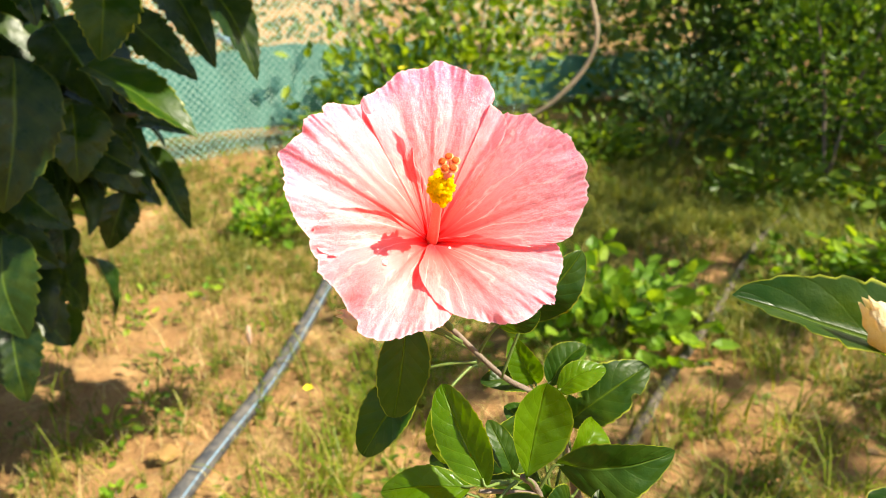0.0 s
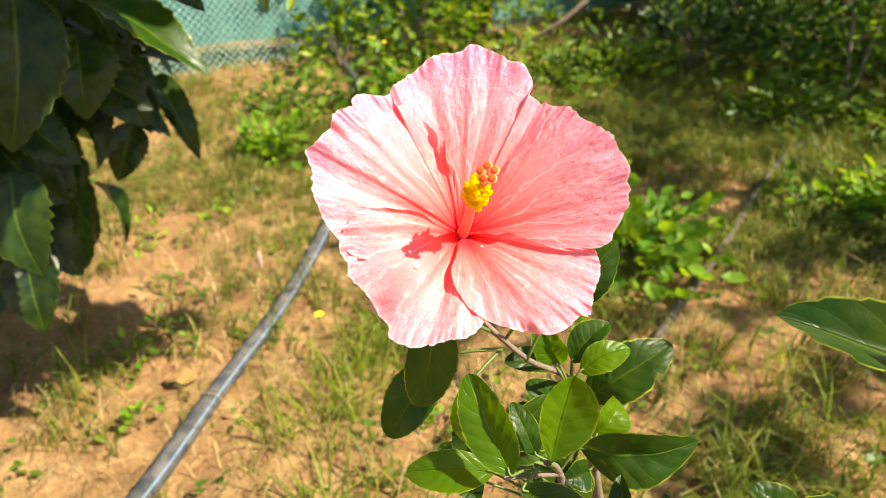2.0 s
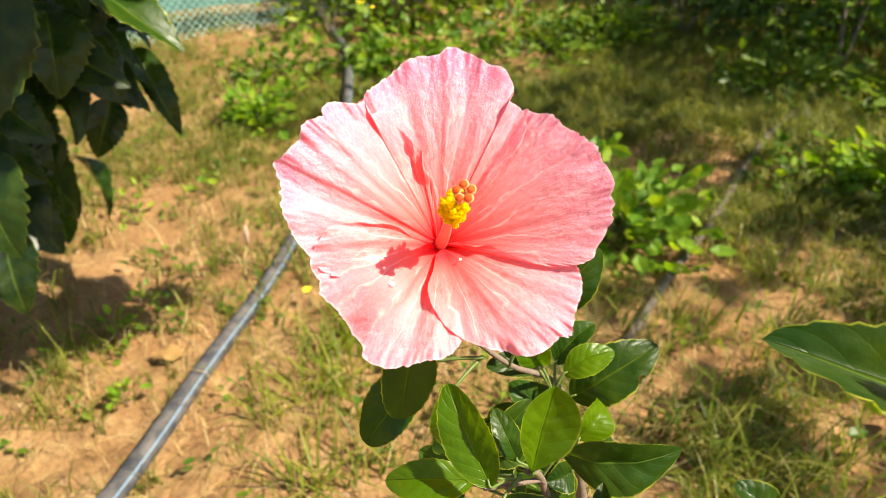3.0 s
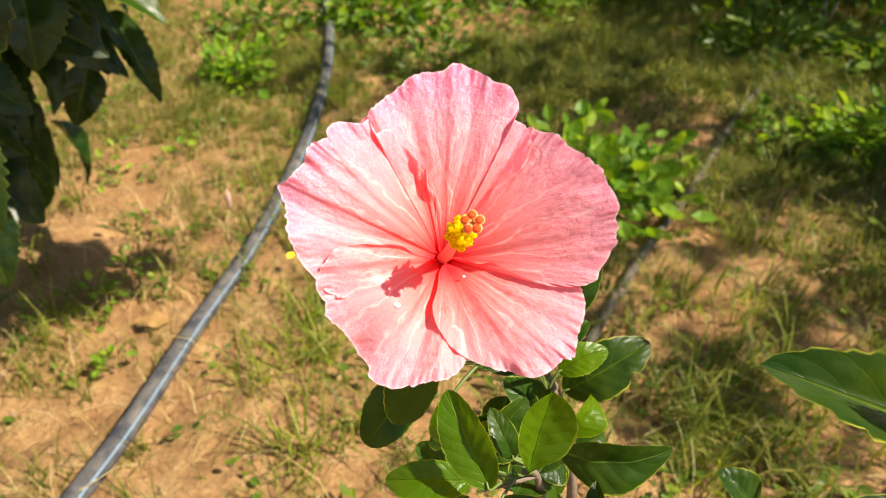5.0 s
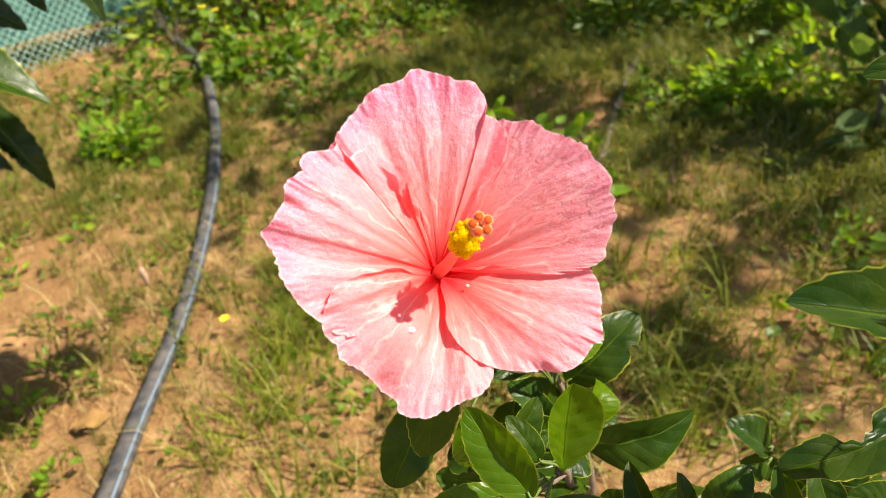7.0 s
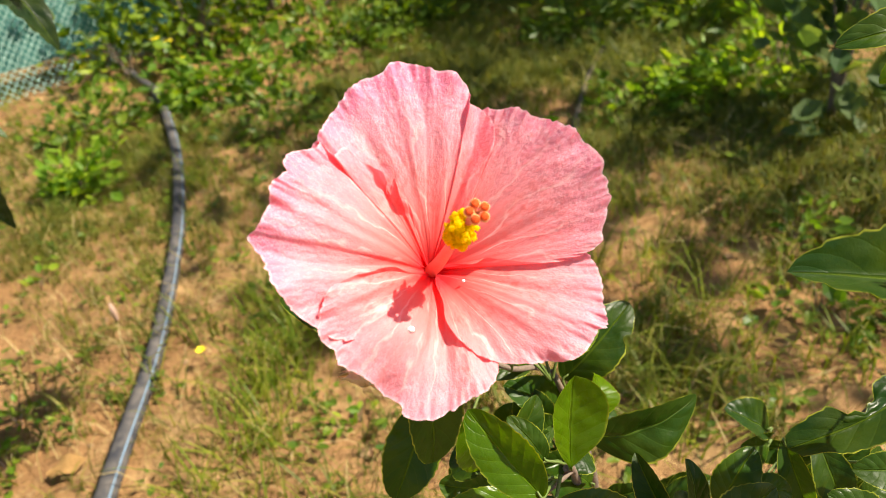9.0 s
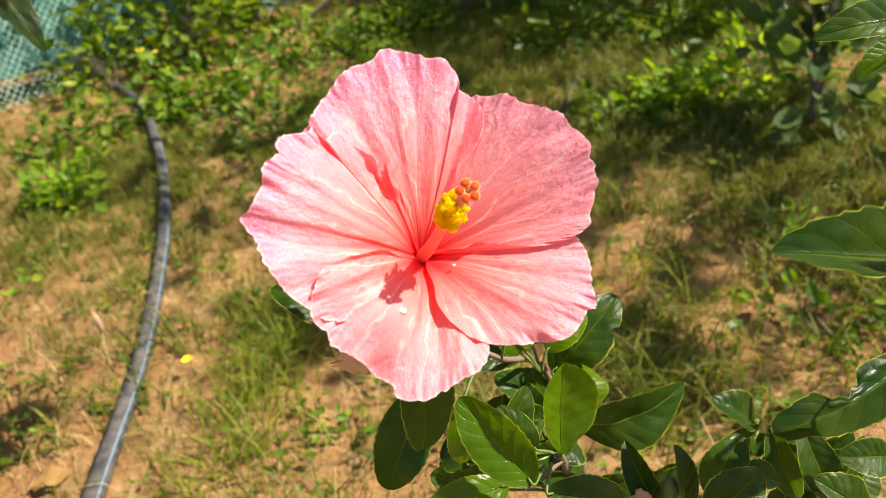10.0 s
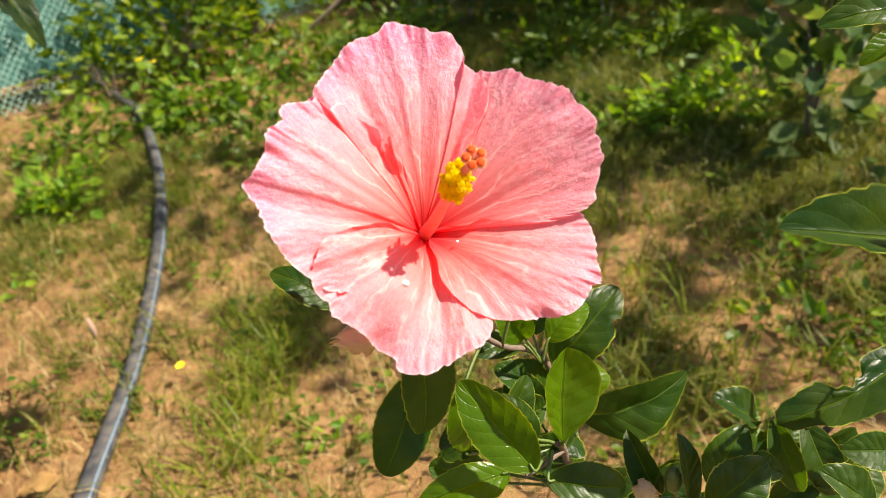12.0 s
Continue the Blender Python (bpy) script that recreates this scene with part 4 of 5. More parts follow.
def build_fence():
    fence = thing("chain_link_fence", FENCE_A + (FENCE_B - FENCE_A) * 0.3, "green plastic-coated chain-link fence with teal shade net", "fence")
    along = (FENCE_B - FENCE_A)
    length = along.length
    along.normalize()
    out = Vector((along.y, -along.x, 0))
    pitch, height, r = 0.036, 1.5, 0.0017
    v, f = [], []
    n = int((length + height) / pitch)
    for sense in (1, -1):
        for k in range(n):
            s0 = k * pitch - (height if sense > 0 else 0)
            a, b = s0, s0 + sense * height
            za, zb = 0.0, height
            lo, hi = 0.0, 1.0
            if b != a:
                t0, t1 = sorted(((0 - a) / (b - a), (length - a) / (b - a)))
                lo, hi = max(lo, t0), min(hi, t1)
            if hi - lo < 0.02:
                continue
            p = FENCE_A + along * (a + (b - a) * lo) + Vector((0, 0, height * lo - 0.005)) + out * 0.002 * sense
            q = FENCE_A + along * (a + (b - a) * hi) + Vector((0, 0, height * hi - 0.005)) + out * 0.002 * sense
            d = (q - p).normalized()
            x = out
            y = d.cross(x)
            o = len(v)
            for c in (p, q):
                for g in range(4):
                    ang = math.pi / 2 * g
                    v.append(c + (x * math.cos(ang) + y * math.sin(ang)) * r - BASE[fence])
            f += [(o + g, o + (g + 1) % 4, o + 4 + (g + 1) % 4, o + 4 + g) for g in range(4)]
    mesh_part("wire_mesh", to_mesh("wire_mesh", v, f), WIRE, fence, "woven green wire diamonds", "stuff")
    # the net hangs behind the wire, sagging in folds
    for a, b, lo, hi in ((1.2, 4.3, 0.10, 0.47), (4.4, 7.2, 0.04, 0.30)):
        bm = bmesh.new()
        grid = []
        for i in range(121):
            s = a + (b - a) * i / 120
            row = []
            for j in range(13):
                q = j / 12
                z = lo + 0.04 * noise.noise(Vector((s * 1.3, 0, 3))) + (hi - lo + 0.05 * noise.noise(Vector((s * 1.7, 4, 0)))) * q
                sag = 0.025 + 0.018 * noise.noise(Vector((s * 5, q * 2, 1))) + 0.008 * math.sin(s * 31 + 3 * q)
                row.append(bm.verts.new(FENCE_A + along * s - out * sag + Vector((0, 0, z))))
            grid.append(row)
        for r0, r1 in zip(grid, grid[1:]):
            for j in range(12):
                bm.faces.new((r0[j], r0[j + 1], r1[j + 1], r1[j]))
        part("shade_net", bm, NET, fence, "teal woven shade net")
    for pts in (((-5.2, 11.1), (-3.676, 8.486), (-2.586, 6.606), (-1.9, 5.4)), ((-5.0, 14.1), (-3.465, 10.6), (-2.669, 8.79), (-1.6, 6.4))):
        pipe = thing("blue_pipe", (*pts[1], 0), "weathered blue plastic pipe lying beyond the fence", "pipe", "blue pipes")
        part("pipe", tube([(x, y, 0.03) for x, y in pts], [0.045, 0.045], 10, 4), BLUE_PIPE, pipe)


build_fence()


# ---- bushes and weeds ----
def bush(name, at, size, leaves, leaf_len, material, label, category="bush", group="", shape=1.0, wood=6, seed=1, slim=0.5, clumps=0, blossoms=0, low=0.0):
    """A bush: woody stems from one foot and a crown of small leaves in clumps."""
    rng = np.random.default_rng(seed)
    rnd = random.Random(seed)
    at = Vector((at[0], at[1], float(ground_z(at[0], at[1]))))
    ob = thing(name, at, label, category, group)
    sx, sy, sz = size
    for k in range(wood):
        a = 2 * math.pi * k / wood + rnd.uniform(-0.4, 0.4)
        e = Vector((sx * 0.75 * math.cos(a) * rnd.uniform(0.3, 1), sy * 0.75 * math.sin(a) * rnd.uniform(0.3, 1), sz * rnd.uniform(0.6, 0.95)))
        r = max(0.0016, 0.012 * min(sz, 0.7))
        part("stem", tube([at + Vector((0, 0, -0.02)), at + e * 0.4 + Vector((0, 0, sz * 0.12)), at + e], [r, r * 0.6, r * 0.2], 6, 4), BARK, ob)
    nc = clumps or max(8, leaves // 22)
    d = rng.normal(size=(nc, 3))
    d /= np.linalg.norm(d, axis=1, keepdims=True)
    rad = rng.uniform(0.35, 1.0, nc) ** 0.6 * (1 + 0.18 * rng.normal(size=nc))
    c = d * rad[:, None] * np.array([sx, sy, sz * 0.5 * (1 - low)]) + np.array([0, 0, sz * (0.52 + 0.48 * low)])
    pick = rng.integers(0, nc, leaves)
    spread = 0.16 * (sx * sy * sz) ** (1 / 3) + leaf_len * 0.5
    pos = c[pick] + rng.normal(size=(leaves, 3)) * spread
    low = pos[:, 2] < 0.015
    pos[low, 2] = 0.015 + rng.uniform(0, 0.1 * sz, low.sum())
    way = pos - np.array([0, 0, sz * 0.2])
    way = way / (np.linalg.norm(way, axis=1, keepdims=True) + 1e-6) + rng.normal(size=(leaves, 3)) * 0.55 + np.array([0, 0, 0.1])
    face = np.array([0.1, -0.1, 1.0]) + rng.normal(size=(leaves, 3)) * 0.5
    ln = leaf_len * rng.uniform(0.6, 1.35, leaves)
    v, f = leaf_set(pos, way, face, ln, ln * slim * rng.uniform(0.8, 1.2, leaves), 0.5, 0.2)
    mesh_part("crown", to_mesh("crown", v, f), material, ob)
    for k in range(blossoms):
        c = pos[rng.integers(0, leaves)] + np.array([0.0, -0.03, 0.03])
        a = np.arange(5) * 2 * np.pi / 5 + rng.uniform(0, 6)
        out = np.stack([np.cos(a), np.sin(a), 0.3 + 0 * a], 1)
        v, f = leaf_set(np.repeat(c[None], 5, 0), out, np.array([0.0, 0.0, 1.0]) + 0 * out, np.full(5, 0.024), np.full(5, 0.02), 0.2, 0.1)
        mesh_part("blossom", to_mesh("blossom", v, f), YELLOW, ob, "yellow blossom" if k == 0 else "")
    return ob


def build_bushes():
    bush("leafy_plant", (0.425, 1.43), (0.18, 0.14, 0.15), 330, 0.046, BRIGHT, "bright green leafy plant in full sun", "plant", seed=3, slim=0.75, clumps=60)
    bush("small_bush", (-0.56, 2.13), (0.095, 0.085, 0.10), 280, 0.036, BRIGHT, "small round bright green bush on bare soil", seed=4, slim=0.62)
    bush("sapling", (1.41, 1.42), (0.10, 0.10, 0.62), 170, 0.082, SHADE_BUSH, "young dark-leaved sapling among low weeds", "sapling", seed=5, slim=0.7)
    bush("small_bush", (1.50, 1.72), (0.10, 0.10, 0.20), 130, 0.05, BRIGHT, "small yellow-green bush beside a sapling", seed=6)
    bush("low_bush", (1.36, 1.71), (0.25, 0.12, 0.08), 420, 0.040, BRIGHT, "low spreading green bush in dappled light", seed=7, slim=0.62)
    bush("low_bush", (1.07, 1.80), (0.18, 0.11, 0.06), 220, 0.038, LIVELY, "low spreading green bush in dappled light", seed=8, slim=0.6)
    bush("low_bush", (-0.57, 2.60), (0.20, 0.20, 0.08), 240, 0.040, WEED, "low leafy bush beside the hose", seed=9, slim=0.6, clumps=90)
    bush("low_bush", (-0.14, 2.82), (0.28, 0.26, 0.13), 480, 0.050, LIVELY, "low leafy bush beside the hose", seed=10, slim=0.6, clumps=70)
    bush("low_bush", (0.02, 2.35), (0.20, 0.20, 0.07), 300, 0.034, WEED, "low leafy bush beside the hose", seed=72, slim=0.55, clumps=50)
    bush("low_bush", (0.38, 3.02), (0.30, 0.22, 0.12), 520, 0.040, WEED, "low leafy bush by the fence", seed=73, slim=0.6, clumps=60)
    bush("flowering_bush", (-0.50, 3.22), (0.22, 0.13, 0.24), 190, 0.050, SUNLIT, "sunlit bush with yellow-green leaves by the fence", seed=12, slim=0.6, blossoms=6)
    bush("flowering_bush", (-0.20, 3.42), (0.42, 0.30, 0.60), 900, 0.060, SUNLIT, "tall sunlit bush with yellow-green leaves by the fence", seed=13, slim=0.6, blossoms=5)
    bush("flowering_bush", (0.16, 3.82), (0.50, 0.34, 1.10), 1500, 0.062, SUNLIT, "tall sunlit bush with yellow-green leaves by the fence", seed=14, slim=0.6, blossoms=3)
    bush("dark_bush", (1.55, 4.20), (0.55, 0.50, 1.25), 2300, 0.074, SHADE_BUSH, "dense dark bush in tree shade", seed=15, slim=0.64)
    bush("dark_bush", (2.05, 3.95), (0.58, 0.48, 1.10), 2200, 0.072, SHADE_BUSH, "dense dark bush in tree shade", seed=16, slim=0.64)
    bush("dark_bush", (2.75, 3.75), (0.62, 0.55, 1.25), 2500, 0.066, SHADE_BUSH, "dense dark bush in tree shade", seed=17, slim=0.64)
    bush("dark_bush", (3.5, 3.35), (0.6, 0.5, 1.2), 1700, 0.07, SHADE_BUSH, "dense dark bush in tree shade", seed=18, slim=0.64)
    bush("dark_bush", (2.2, 4.9), (0.9, 0.8, 1.9), 2600, 0.09, SHADE_BUSH, "dense dark bush in tree shade", seed=19, slim=0.64)
    bush("pale_bush", (1.05, 5.05), (0.55, 0.40, 1.30), 1500, 0.062, SUNLIT, "light green bush behind the fence", seed=76, slim=0.6)
    for x, y, sx, sz, s in ((-2.4, 6.2, 0.8, 1.0, 30), (-0.9, 6.9, 0.9, 1.5, 31), (0.8, 7.2, 1.0, 1.7, 32), (2.6, 7.4, 1.1, 1.8, 33), (-4.2, 5.6, 0.9, 1.2, 34), (4.5, 5.4, 1.0, 1.6, 35)):
        bush("far_bush", (x, y), (sx, sx * 0.8, sz), 900, 0.11, BUSH, "leafy bush beyond the fence", "bush", "bushes beyond the fence", seed=s)
    for x, y, sx, sz, m, q in ((1.30, 2.60, 0.24, 0.06, WEED, 61), (1.66, 2.35, 0.20, 0.06, WEED, 62), (0.70, 3.15, 0.24, 0.10, WEED, 63), (1.15, 3.35, 0.28, 0.34, SHADE_BUSH, 64), (1.58, 3.35, 0.30, 0.40, SHADE_BUSH, 67), (2.10, 3.20, 0.30, 0.40, SHADE_BUSH, 68)):
        bush("undergrowth_bush", (x, y), (sx, sx * 0.8, sz), 560, 0.050, m, "low leafy undergrowth in dappled tree shade", "bush", "undergrowth bushes", seed=q, slim=0.5)
    # a slender young tree with thin foliage at the edge of the thicket
    bush("young_tree", (1.66, 2.88), (0.40, 0.34, 1.30), 2300, 0.046, LIVELY, "slender young tree with small green leaves", "tree", seed=74, slim=0.55, wood=2)
    bush("broad_weed", (0.86, 0.84), (0.10, 0.08, 0.08), 55, 0.034, LIVELY, "leafy broad-leaved weed on bare soil", "weed", "broad weeds", seed=50, slim=0.6)
    bush("broad_weed", (0.93, 0.72), (0.07, 0.06, 0.06), 34, 0.032, LIVELY, "leafy broad-leaved weed on bare soil", "weed", "broad weeds", seed=51, slim=0.6)
    bush("broad_weed", (0.98, 1.03), (0.08, 0.06, 0.06), 34, 0.032, LIVELY, "leafy broad-leaved weed on bare soil", "weed", "broad weeds", seed=52, slim=0.6)
    for x, y, r, n, q in ((-0.57, 1.07, 0.035, 26, 53), (-0.49, 0.90, 0.022, 14, 54), (-0.56, 1.16, 0.022, 12, 55), (-0.73, 1.52, 0.04, 24, 56), (-0.60, 1.64, 0.02, 10, 57), (0.02, 0.90, 0.025, 14, 58)):
        bush("broad_weed", (x, y), (r, r, r * 1.4), n, 0.020, BRIGHT, "leafy broad-leaved weed on bare soil", "weed", "broad weeds", seed=q, slim=0.65, wood=3)
    yellow = thing("yellow_flower", (-0.222, 1.150, 0.0), "single small yellow wild flower on a thin stem", "flower")
    part("stem", tube([(-0.222, 1.150, -0.015), (-0.220, 1.148, 0.02), (-0.222, 1.145, 0.042)], [0.0012, 0.0009, 0.0009], 6), GREEN_STEM, yellow)
    for k in range(6):
        a = 2 * math.pi * k / 6
        c = Vector((-0.222, 1.145, 0.042))
        part("petal", leaf_bm(c, c + Vector((0.010 * math.cos(a), 0.010 * math.sin(a), 0.007)), 0.009, (0, 0, 1), 0.2, 0.1, 0, 6, 2), YELLOW, yellow)
    plume = thing("grass_plume", (-0.374, 1.30, 0.0), "pale pinkish dry grass plume", "grass")
    part("stalk", tube([(-0.374, 1.30, -0.012), (-0.372, 1.30, 0.03), (-0.376, 1.298, 0.06)], [0.0015, 0.0012, 0.001], 6), STRAW, plume)
    part("plume", ball((-0.377, 1.297, 0.078), 0.007, (0.8, 0.8, 3.2), 2, 0.5), PLUME, plume)
    litter = thing("dry_leaf", (-0.452, 0.997, 0.0), "curled orange-brown dry leaf on the soil", "leaf")
    part("blade", leaf_bm((-0.480, 0.992, 0.004), (-0.420, 1.0, 0.005), 0.038, (0.1, -0.1, 1), 0.12, 0.06, 0.05, 12, 4, 0.15), DRY_LEAF, litter)
    vine = thing("dry_vine", (0.40, 3.15, 0.0), "bare arching dry vine stem", "vine")
    part("stem", tube([(0.20, 3.30, -0.02), (0.30, 3.24, 0.10), (0.42, 3.18, 0.19), (0.529, 3.156, 0.277), (0.647, 3.159, 0.414), (0.690, 3.163, 0.559), (0.660, 3.222, 0.72), (0.60, 3.30, 0.95), (0.45, 3.5, 1.2)], [0.007, 0.008, 0.010, 0.011, 0.011, 0.011, 0.010, 0.009, 0.006], 8, 6, rough=0.05), VINE, vine)


build_bushes()


# ---- tree out of view, added for its dappled shade ----
def build_tree():
    at = Vector((4.0, 2.15, -0.02))
    tree = thing("tree", at, "broad leafy tree that shades the bushes", "tree")
    part("trunk", tube([at, at + Vector((0.05, 0.03, 0.8)), at + Vector((-0.1, 0.1, 1.6)), at + Vector((-0.1, 0.15, 2.4))], [0.12, 0.095, 0.075, 0.05], 12, 6, rough=0.05), BARK, tree)
    rnd = random.Random(21)
    rng = np.random.default_rng(21)
    tips = []
    for k in range(9):
        a = 2 * math.pi * k / 9
        e = at + Vector((1.5 * math.cos(a) * rnd.uniform(0.5, 1), 1.5 * math.sin(a) * rnd.uniform(0.5, 1), rnd.uniform(2.3, 3.5)))
        st = at + Vector((-0.05, 0.1, rnd.uniform(1.2, 2.2)))
        part("limb", tube([st, (st + e) / 2 + Vector((0, 0, 0.15)), e], [0.045, 0.03, 0.012], 8, 5), BARK, tree)
        tips += [np.array(e), np.array((st + e) / 2 + Vector((0, 0, 0.15)))]
    tips = np.array(tips)
    n = 4300
    c = tips[rng.integers(0, len(tips), 170)] + rng.normal(size=(170, 3)) * np.array([0.42, 0.42, 0.28])
    pos = c[rng.integers(0, 170, n)] + rng.normal(size=(n, 3)) * 0.13
    way = rng.normal(size=(n, 3)) + np.array([0, 0, -0.3])
    face = np.array([0, 0, 1.0]) + rng.normal(size=(n, 3)) * 0.6
    ln = 0.10 * rng.uniform(0.7, 1.3, n)
    # extra limbs and leaf clusters, placed by where their shadows should fall
    reach = [at + Vector((-0.1, 0.0, 2.1)), Vector((3.4, 1.2, 2.75)), Vector((2.8, 0.55, 2.75)), Vector((2.3, 0.2, 2.6))]
    part("limb", tube(reach, [0.03, 0.02, 0.011, 0.005], 8, 5), BARK, tree)
    m = 360
    c = np.array([2.65, 0.06, 2.6]) + rng.normal(size=(60, 3)) * np.array([0.50, 0.42, 0.15])
    pos[:m] = c[rng.integers(0, 60, m)] + rng.normal(size=(m, 3)) * 0.11
    part("limb", tube([at + Vector((-0.1, 0.1, 1.9)), Vector((3.2, 1.8, 2.5)), Vector((2.5, 1.5, 2.7)), Vector((1.9, 1.3, 2.6))], [0.03, 0.018, 0.010, 0.005], 8, 5), BARK, tree)
    c = np.array([2.0, 1.35, 2.6]) + rng.normal(size=(50, 3)) * np.array([0.30, 0.34, 0.12])
    pos[m:m + 380] = c[rng.integers(0, 50, 380)] + rng.normal(size=(380, 3)) * 0.11
    part("limb", tube([Vector((2.8, 0.55, 2.75)), Vector((2.3, 0.55, 2.7)), Vector((1.80, 0.46, 2.6))], [0.012, 0.008, 0.004], 8, 5), BARK, tree)
    line = rng.uniform(-1, 1, (40, 1))
    pos[m + 380:m + 420] = np.array([1.88, 0.47, 2.6]) + line * np.array([0.05, 0.09, 0.0]) + rng.normal(size=(40, 3)) * np.array([0.05, 0.05, 0.05])
    c = np.concatenate([np.array([2.95, 1.98, 2.6]) + rng.normal(size=(30, 3)) * np.array([0.38, 0.16, 0.10]), np.array([2.58, 1.24, 2.6]) + rng.normal(size=(12, 3)) * np.array([0.09, 0.10, 0.08])])
    pos[m + 420:m + 760] = c[rng.integers(0, 42, 340)] + rng.normal(size=(340, 3)) * 0.09
    pos[m + 760:m + 830] = np.array([2.86, 0.42, 2.6]) + rng.normal(size=(70, 3)) * np.array([0.26, 0.18, 0.08])
    # crown thinned and cut open where sun should reach the ground and bushes
    ok = (pos[:, 1] < 2.55) | (rng.uniform(size=n) < 0.5)
    pos, way, face, ln = pos[ok], way[ok], face[ok], ln[ok]
    ok = ((pos[:, 0] - 3.17) / 0.5) ** 2 + ((pos[:, 1] - 1.16) / 0.42) ** 2 > 1
    pos, way, face, ln = pos[ok], way[ok], face[ok], ln[ok]
    ok = (((pos[:, 0] - 3.04) / 0.20) ** 2 + ((pos[:, 1] - 0.76) / 0.16) ** 2 > 1) & ((pos[:, 0] > 2.2) | (pos[:, 1] > 0.25))
    pos, way, face, ln = pos[ok], way[ok], face[ok], ln[ok]
    ok = (pos[:, 0] - 0.722 * pos[:, 2] > 0.7) | (pos[:, 1] + 0.304 * pos[:, 2] < 2.7)
    pos, way, face, ln = pos[ok], way[ok], face[ok], ln[ok]
    v, f = leaf_set(pos - np.array(at), way, face, ln, ln * 0.5, 0.4, 0.2)
    mesh_part("crown", to_mesh("crown", v, f), SHADE_BUSH, tree)


build_tree()


# ---- grass, straw, weeds and clods on the soil ----
def scatter(n, box, keep, seed):
    rng = np.random.default_rng(seed)
    x, y = rng.uniform(box[0], box[1], n), rng.uniform(box[2], box[3], n)
    ok = rng.uniform(0, 1, n) < keep(x, y)
    x, y = x[ok], y[ok]
    return np.stack([x, y, ground_z(x, y)], 1)


def lush(x, y):
    """How green the soil is: bare on the sunny side of the hose, thicker away from it."""
    bare = 1 / (1 + np.exp(-(x - 0.30 + 0.15 * value_noise(x, y, 3, 5)) / 0.12))
    patch = np.clip(0.5 + 0.9 * value_noise(x, y, 2.6, 13) + 0.5 * value_noise(x, y, 8, 19), 0.02, 1)
    side = 1 / (1 + np.exp(-(x - 0.42) / 0.10))
    far = 1 / (1 + np.exp(-(y - 2.1 + 0.35 * side) / 0.2))
    bald = 1 - 0.85 * np.exp(-((x - 0.95) / 0.36) ** 2 - ((y - 1.44) / 0.24) ** 2)
    return bald * np.clip(0.145 + 0.19 * bare + 0.62 * far + 0.22 * side, 0, 1) * patch ** 1.25


def stuff(name, v, f, material, label, category):
    me = to_mesh(name, v, f)
    me.materials.append(material)
    tagged(new(name, me), label, category, kind="stuff")


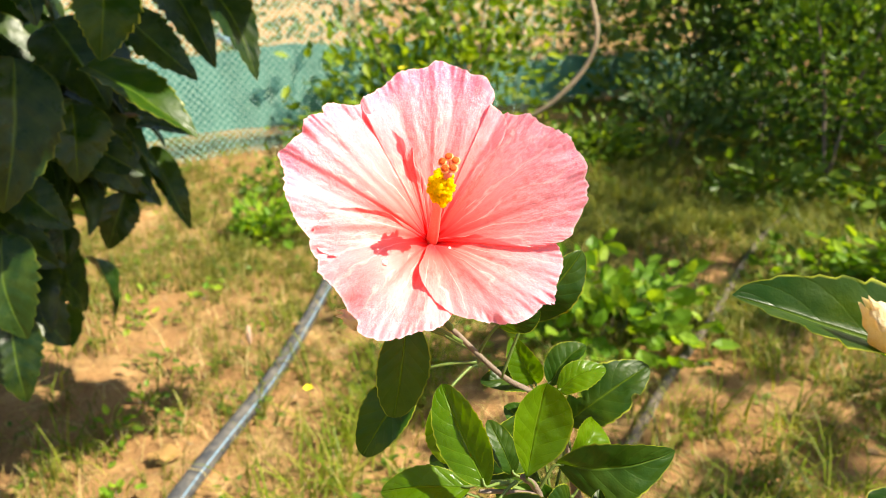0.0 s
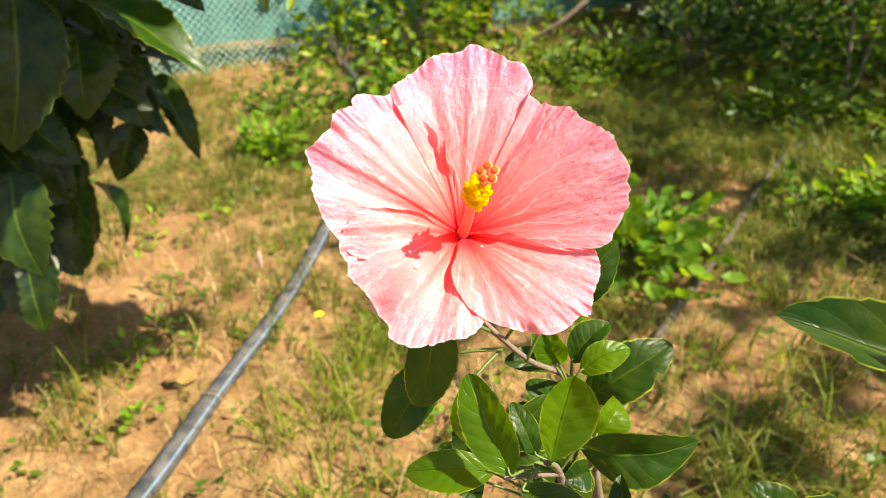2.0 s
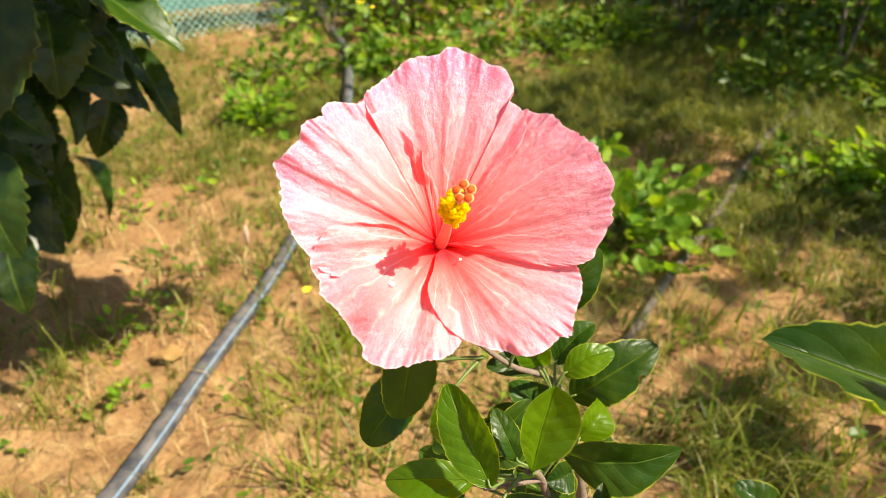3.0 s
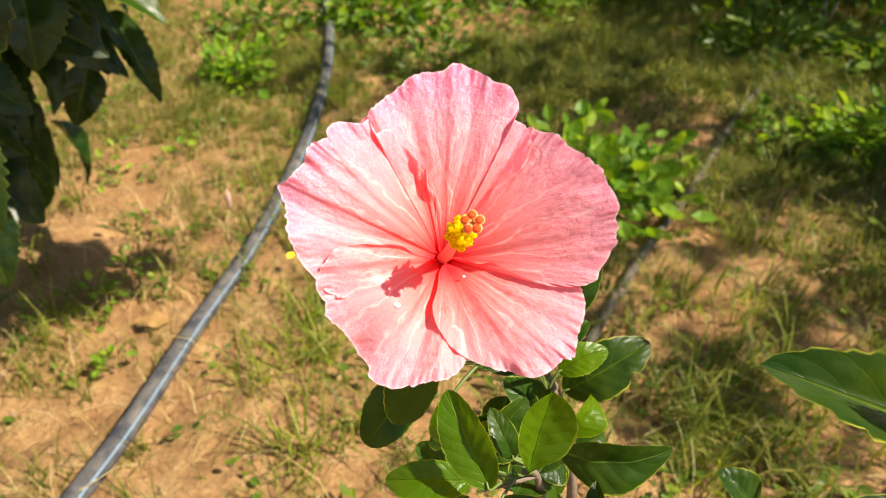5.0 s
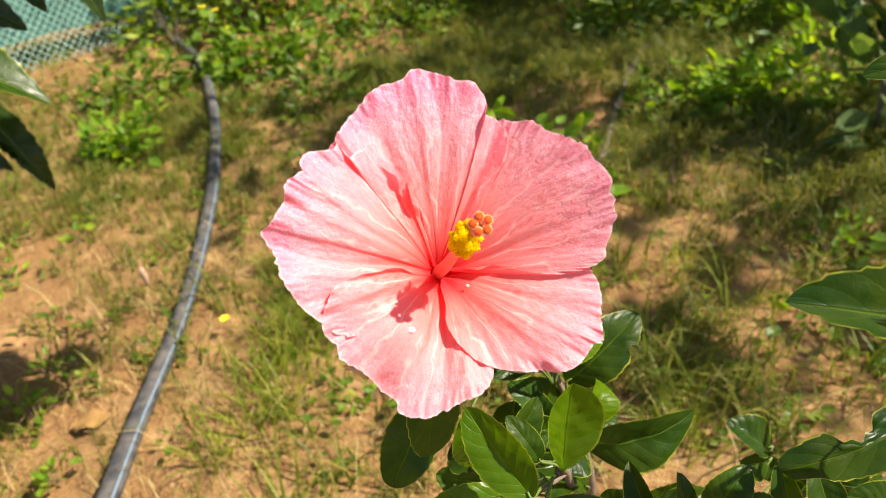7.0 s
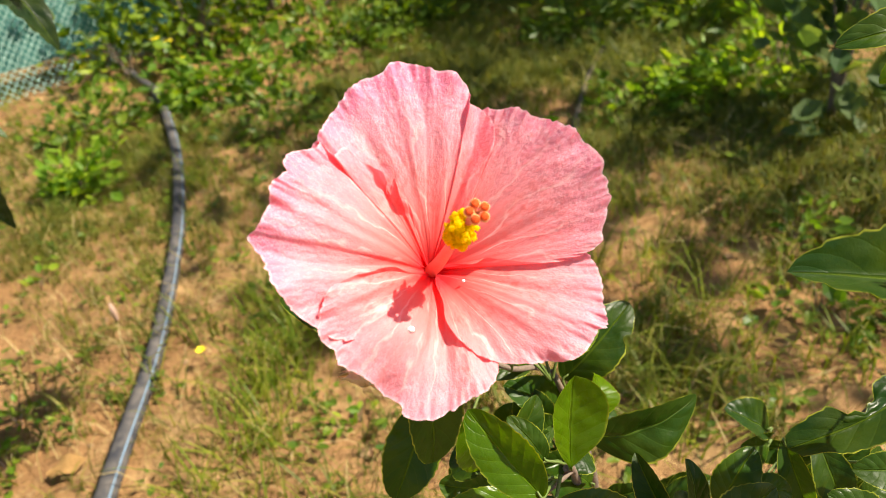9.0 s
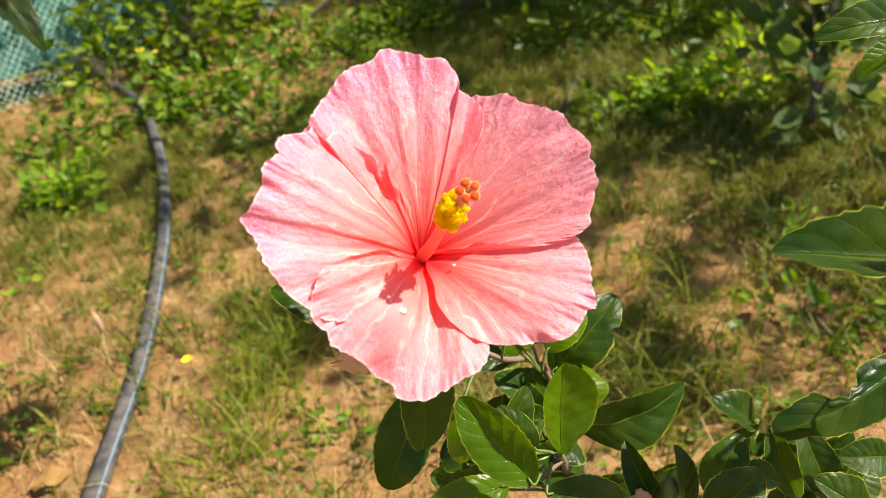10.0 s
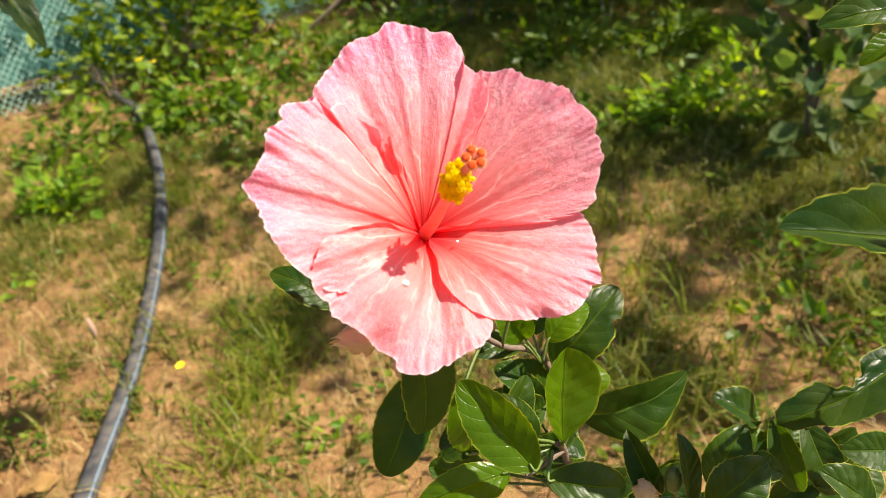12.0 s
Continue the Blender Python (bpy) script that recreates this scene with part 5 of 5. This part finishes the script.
def build_cover():
    box = (-2.2, 3.2, 0.35, 4.8)
    tuft = np.concatenate([scatter(15000, box, lush, 41), scatter(26000, (-1.3, 1.6, 0.5, 2.6), lush, 40), scatter(6000, (0.3, 1.5, 0.55, 1.7), lush, 39), scatter(9000, (0.45, 2.8, 2.1, 3.7), lambda x, y: np.clip(0.35 + 0.8 * value_noise(x, y, 2.6, 13), 0.1, 1), 36), scatter(2600, (-1.4, -0.3, 1.7, 3.0), lambda x, y: np.clip(0.25 + 0.9 * value_noise(x, y, 3.4, 17), 0.05, 1), 34)])
    wide = scatter(42000, (-7.0, 7.0, -4.0, 9.0), lambda x, y: np.clip(0.35 + 0.9 * value_noise(x, y, 0.8, 31), 0.03, 1), 46)
    inside = (wide[:, 0] > box[0]) & (wide[:, 0] < box[1]) & (wide[:, 1] > box[2]) & (wide[:, 1] < box[3])
    tuft = np.concatenate([tuft, wide[~inside]])
    k = RNG.integers(4, 11, len(tuft))
    pos = np.repeat(tuft, k, 0)
    pos[:, :2] += RNG.normal(size=(len(pos), 2)) * 0.012
    n = len(pos)
    v, f = blades(pos, RNG.uniform(0.015, 0.075, n), RNG.uniform(0.0015, 0.0036, n), 0.95, 0.8)
    # fewer, longer and broader blades in loose tufts
    big = np.concatenate([scatter(7000, (0.2, 1.7, 0.5, 2.6), lambda x, y: lush(x, y) ** 0.8, 38), scatter(2600, (0.5, 2.6, 1.9, 3.5), lambda x, y: np.clip(0.4 + 0.8 * value_noise(x, y, 3.1, 29), 0.1, 1), 35), scatter(1000, (-0.95, 0.45, 0.70, 2.1), lambda x, y: 0.6 * np.clip(0.2 + 1.8 * value_noise(x, y, 3.3, 27), 0, 1), 37)])
    k = RNG.integers(3, 9, len(big))
    pos = np.repeat(big, k, 0)
    pos[:, :2] += RNG.normal(size=(len(pos), 2)) * 0.014
    n = len(pos)
    v2, f2 = blades(pos, RNG.uniform(0.045, 0.125, n), RNG.uniform(0.003, 0.0058, n), 1.15, 0.5)
    f = f + [tuple(i + len(v) for i in q) for q in f2]
    v = np.concatenate([v, v2])
    stuff("grass", v, f, GRASS, "thin patchy green grass on dry soil", "grass")
    tufts = ((-0.13, 1.03, 0.08, 120), (-0.07, 1.13, 0.10, 170), (-0.02, 1.22, 0.07, 100), (-0.14, 0.90, 0.06, 70), (0.03, 1.33, 0.07, 90), (-0.12, 1.30, 0.06, 60), (-0.13, 0.71, 0.05, 40), (-0.24, 0.86, 0.04, 24),
             (0.53, 1.12, 0.08, 80), (0.58, 0.91, 0.08, 80), (0.52, 0.76, 0.08, 90), (0.43, 0.70, 0.06, 50), (0.72, 1.09, 0.07, 60), (0.66, 0.79, 0.07, 60), (0.76, 1.30, 0.08, 70), (-0.36, 1.50, 0.05, 30), (-0.64, 1.00, 0.05, 30), (-0.22, 2.05, 0.10, 90), (0.80, 0.72, 0.07, 60), (0.90, 0.93, 0.07, 50), (1.02, 0.80, 0.08, 60), (0.74, 0.93, 0.07, 50))
    for x, y, r, n in tufts:
        pos = np.stack([x + RNG.normal(size=n) * r * 0.5, y + RNG.normal(size=n) * r * 0.5, np.zeros(n)], 1)
        pos[:, 2] = ground_z(pos[:, 0], pos[:, 1]) - 0.003
        tuft = thing("grass_tuft", (x, y, float(ground_z(x, y))), "loose tuft of bright green grass on soil", "grass", "grass tufts")
        v2, f2 = blades(pos - np.array(BASE[tuft]), RNG.uniform(0.05, 0.14, n), RNG.uniform(0.0025, 0.0048, n), 1.0, 0.6)
        mesh_part("grass", to_mesh("grass", v2, f2), TUFT, tuft, kind="stuff")
    pos = scatter(40000, box, lambda x, y: 0.35 + 0.4 * np.clip(value_noise(x, y, 4, 23) + 0.3, 0, 1), 42)
    n = len(pos)
    pos[:, 2] += 0.003
    v, f = blades(pos, RNG.uniform(0.02, 0.09, n), RNG.uniform(0.0010, 0.0024, n), 1.44, 0.10)
    # longer bent stems lying loose among them
    pos = scatter(900, (-0.95, 1.2, 0.6, 2.2), lambda x, y: 0.35 + 0.6 * np.clip(value_noise(x, y, 5, 33), 0, 1), 33)
    n = len(pos)
    pos[:, 2] += 0.004
    v2, f2 = blades(pos, RNG.uniform(0.06, 0.15, n), RNG.uniform(0.0018, 0.0032, n), 1.36, 0.12)
    f = f + [tuple(i + len(v) for i in q) for q in f2]
    v = np.concatenate([v, v2])
    stuff("straw", v, f, STRAW, "dry straw-coloured grass stems lying on soil", "straw")
    spot = scatter(10000, box, lambda x, y: 0.15 + 0.8 * lush(x, y), 43)
    k = RNG.integers(4, 11, len(spot))
    c = np.repeat(spot, k, 0)
    n = len(c)
    a = RNG.uniform(0, 2 * np.pi, n)
    reach = RNG.uniform(0.0, 0.022, n)
    pos = c + np.stack([np.cos(a) * reach, np.sin(a) * reach, RNG.uniform(0.004, 0.035, n)], 1)
    way = np.stack([np.cos(a), np.sin(a), RNG.uniform(-0.1, 0.5, n)], 1)
    face = np.array([0, 0, 1.0]) + RNG.normal(size=(n, 3)) * 0.3
    ln = RNG.uniform(0.008, 0.026, n)
    v, f = leaf_set(pos, way, face, ln, ln * 0.6, 0.3, 0.15)
    stuff("weeds", v, f, WEED, "small broad-leaved green weeds", "weeds")
    pos = scatter(900, (-1.6, 2.0, 0.4, 3.0), lambda x, y: 0.6 + 0 * x, 44)
    rnd = random.Random(45)
    v, f = [], []
    bm = bmesh.new()
    bmesh.ops.create_icosphere(bm, subdivisions=1, radius=1)
    unit = [q.co.copy() for q in bm.verts]
    tris = [[q.index for q in t.verts] for t in bm.faces]
    bm.free()
    for p in pos:
        r = rnd.uniform(0.002, 0.008) * (1.8 if rnd.random() < 0.06 else 1)
        o = len(v)
        st = Vector((rnd.uniform(0.8, 1.5), rnd.uniform(0.8, 1.3), rnd.uniform(0.5, 0.9)))
        v += [Vector(p) + Vector((u.x * st.x, u.y * st.y, u.z * st.z)) * r * rnd.uniform(0.75, 1.2) for u in unit]
        f += [[o + i for i in t] for t in tris]
    stuff("soil_clods", v, f, PEBBLE, "small clods and pebbles of dry soil", "clods")


build_cover()
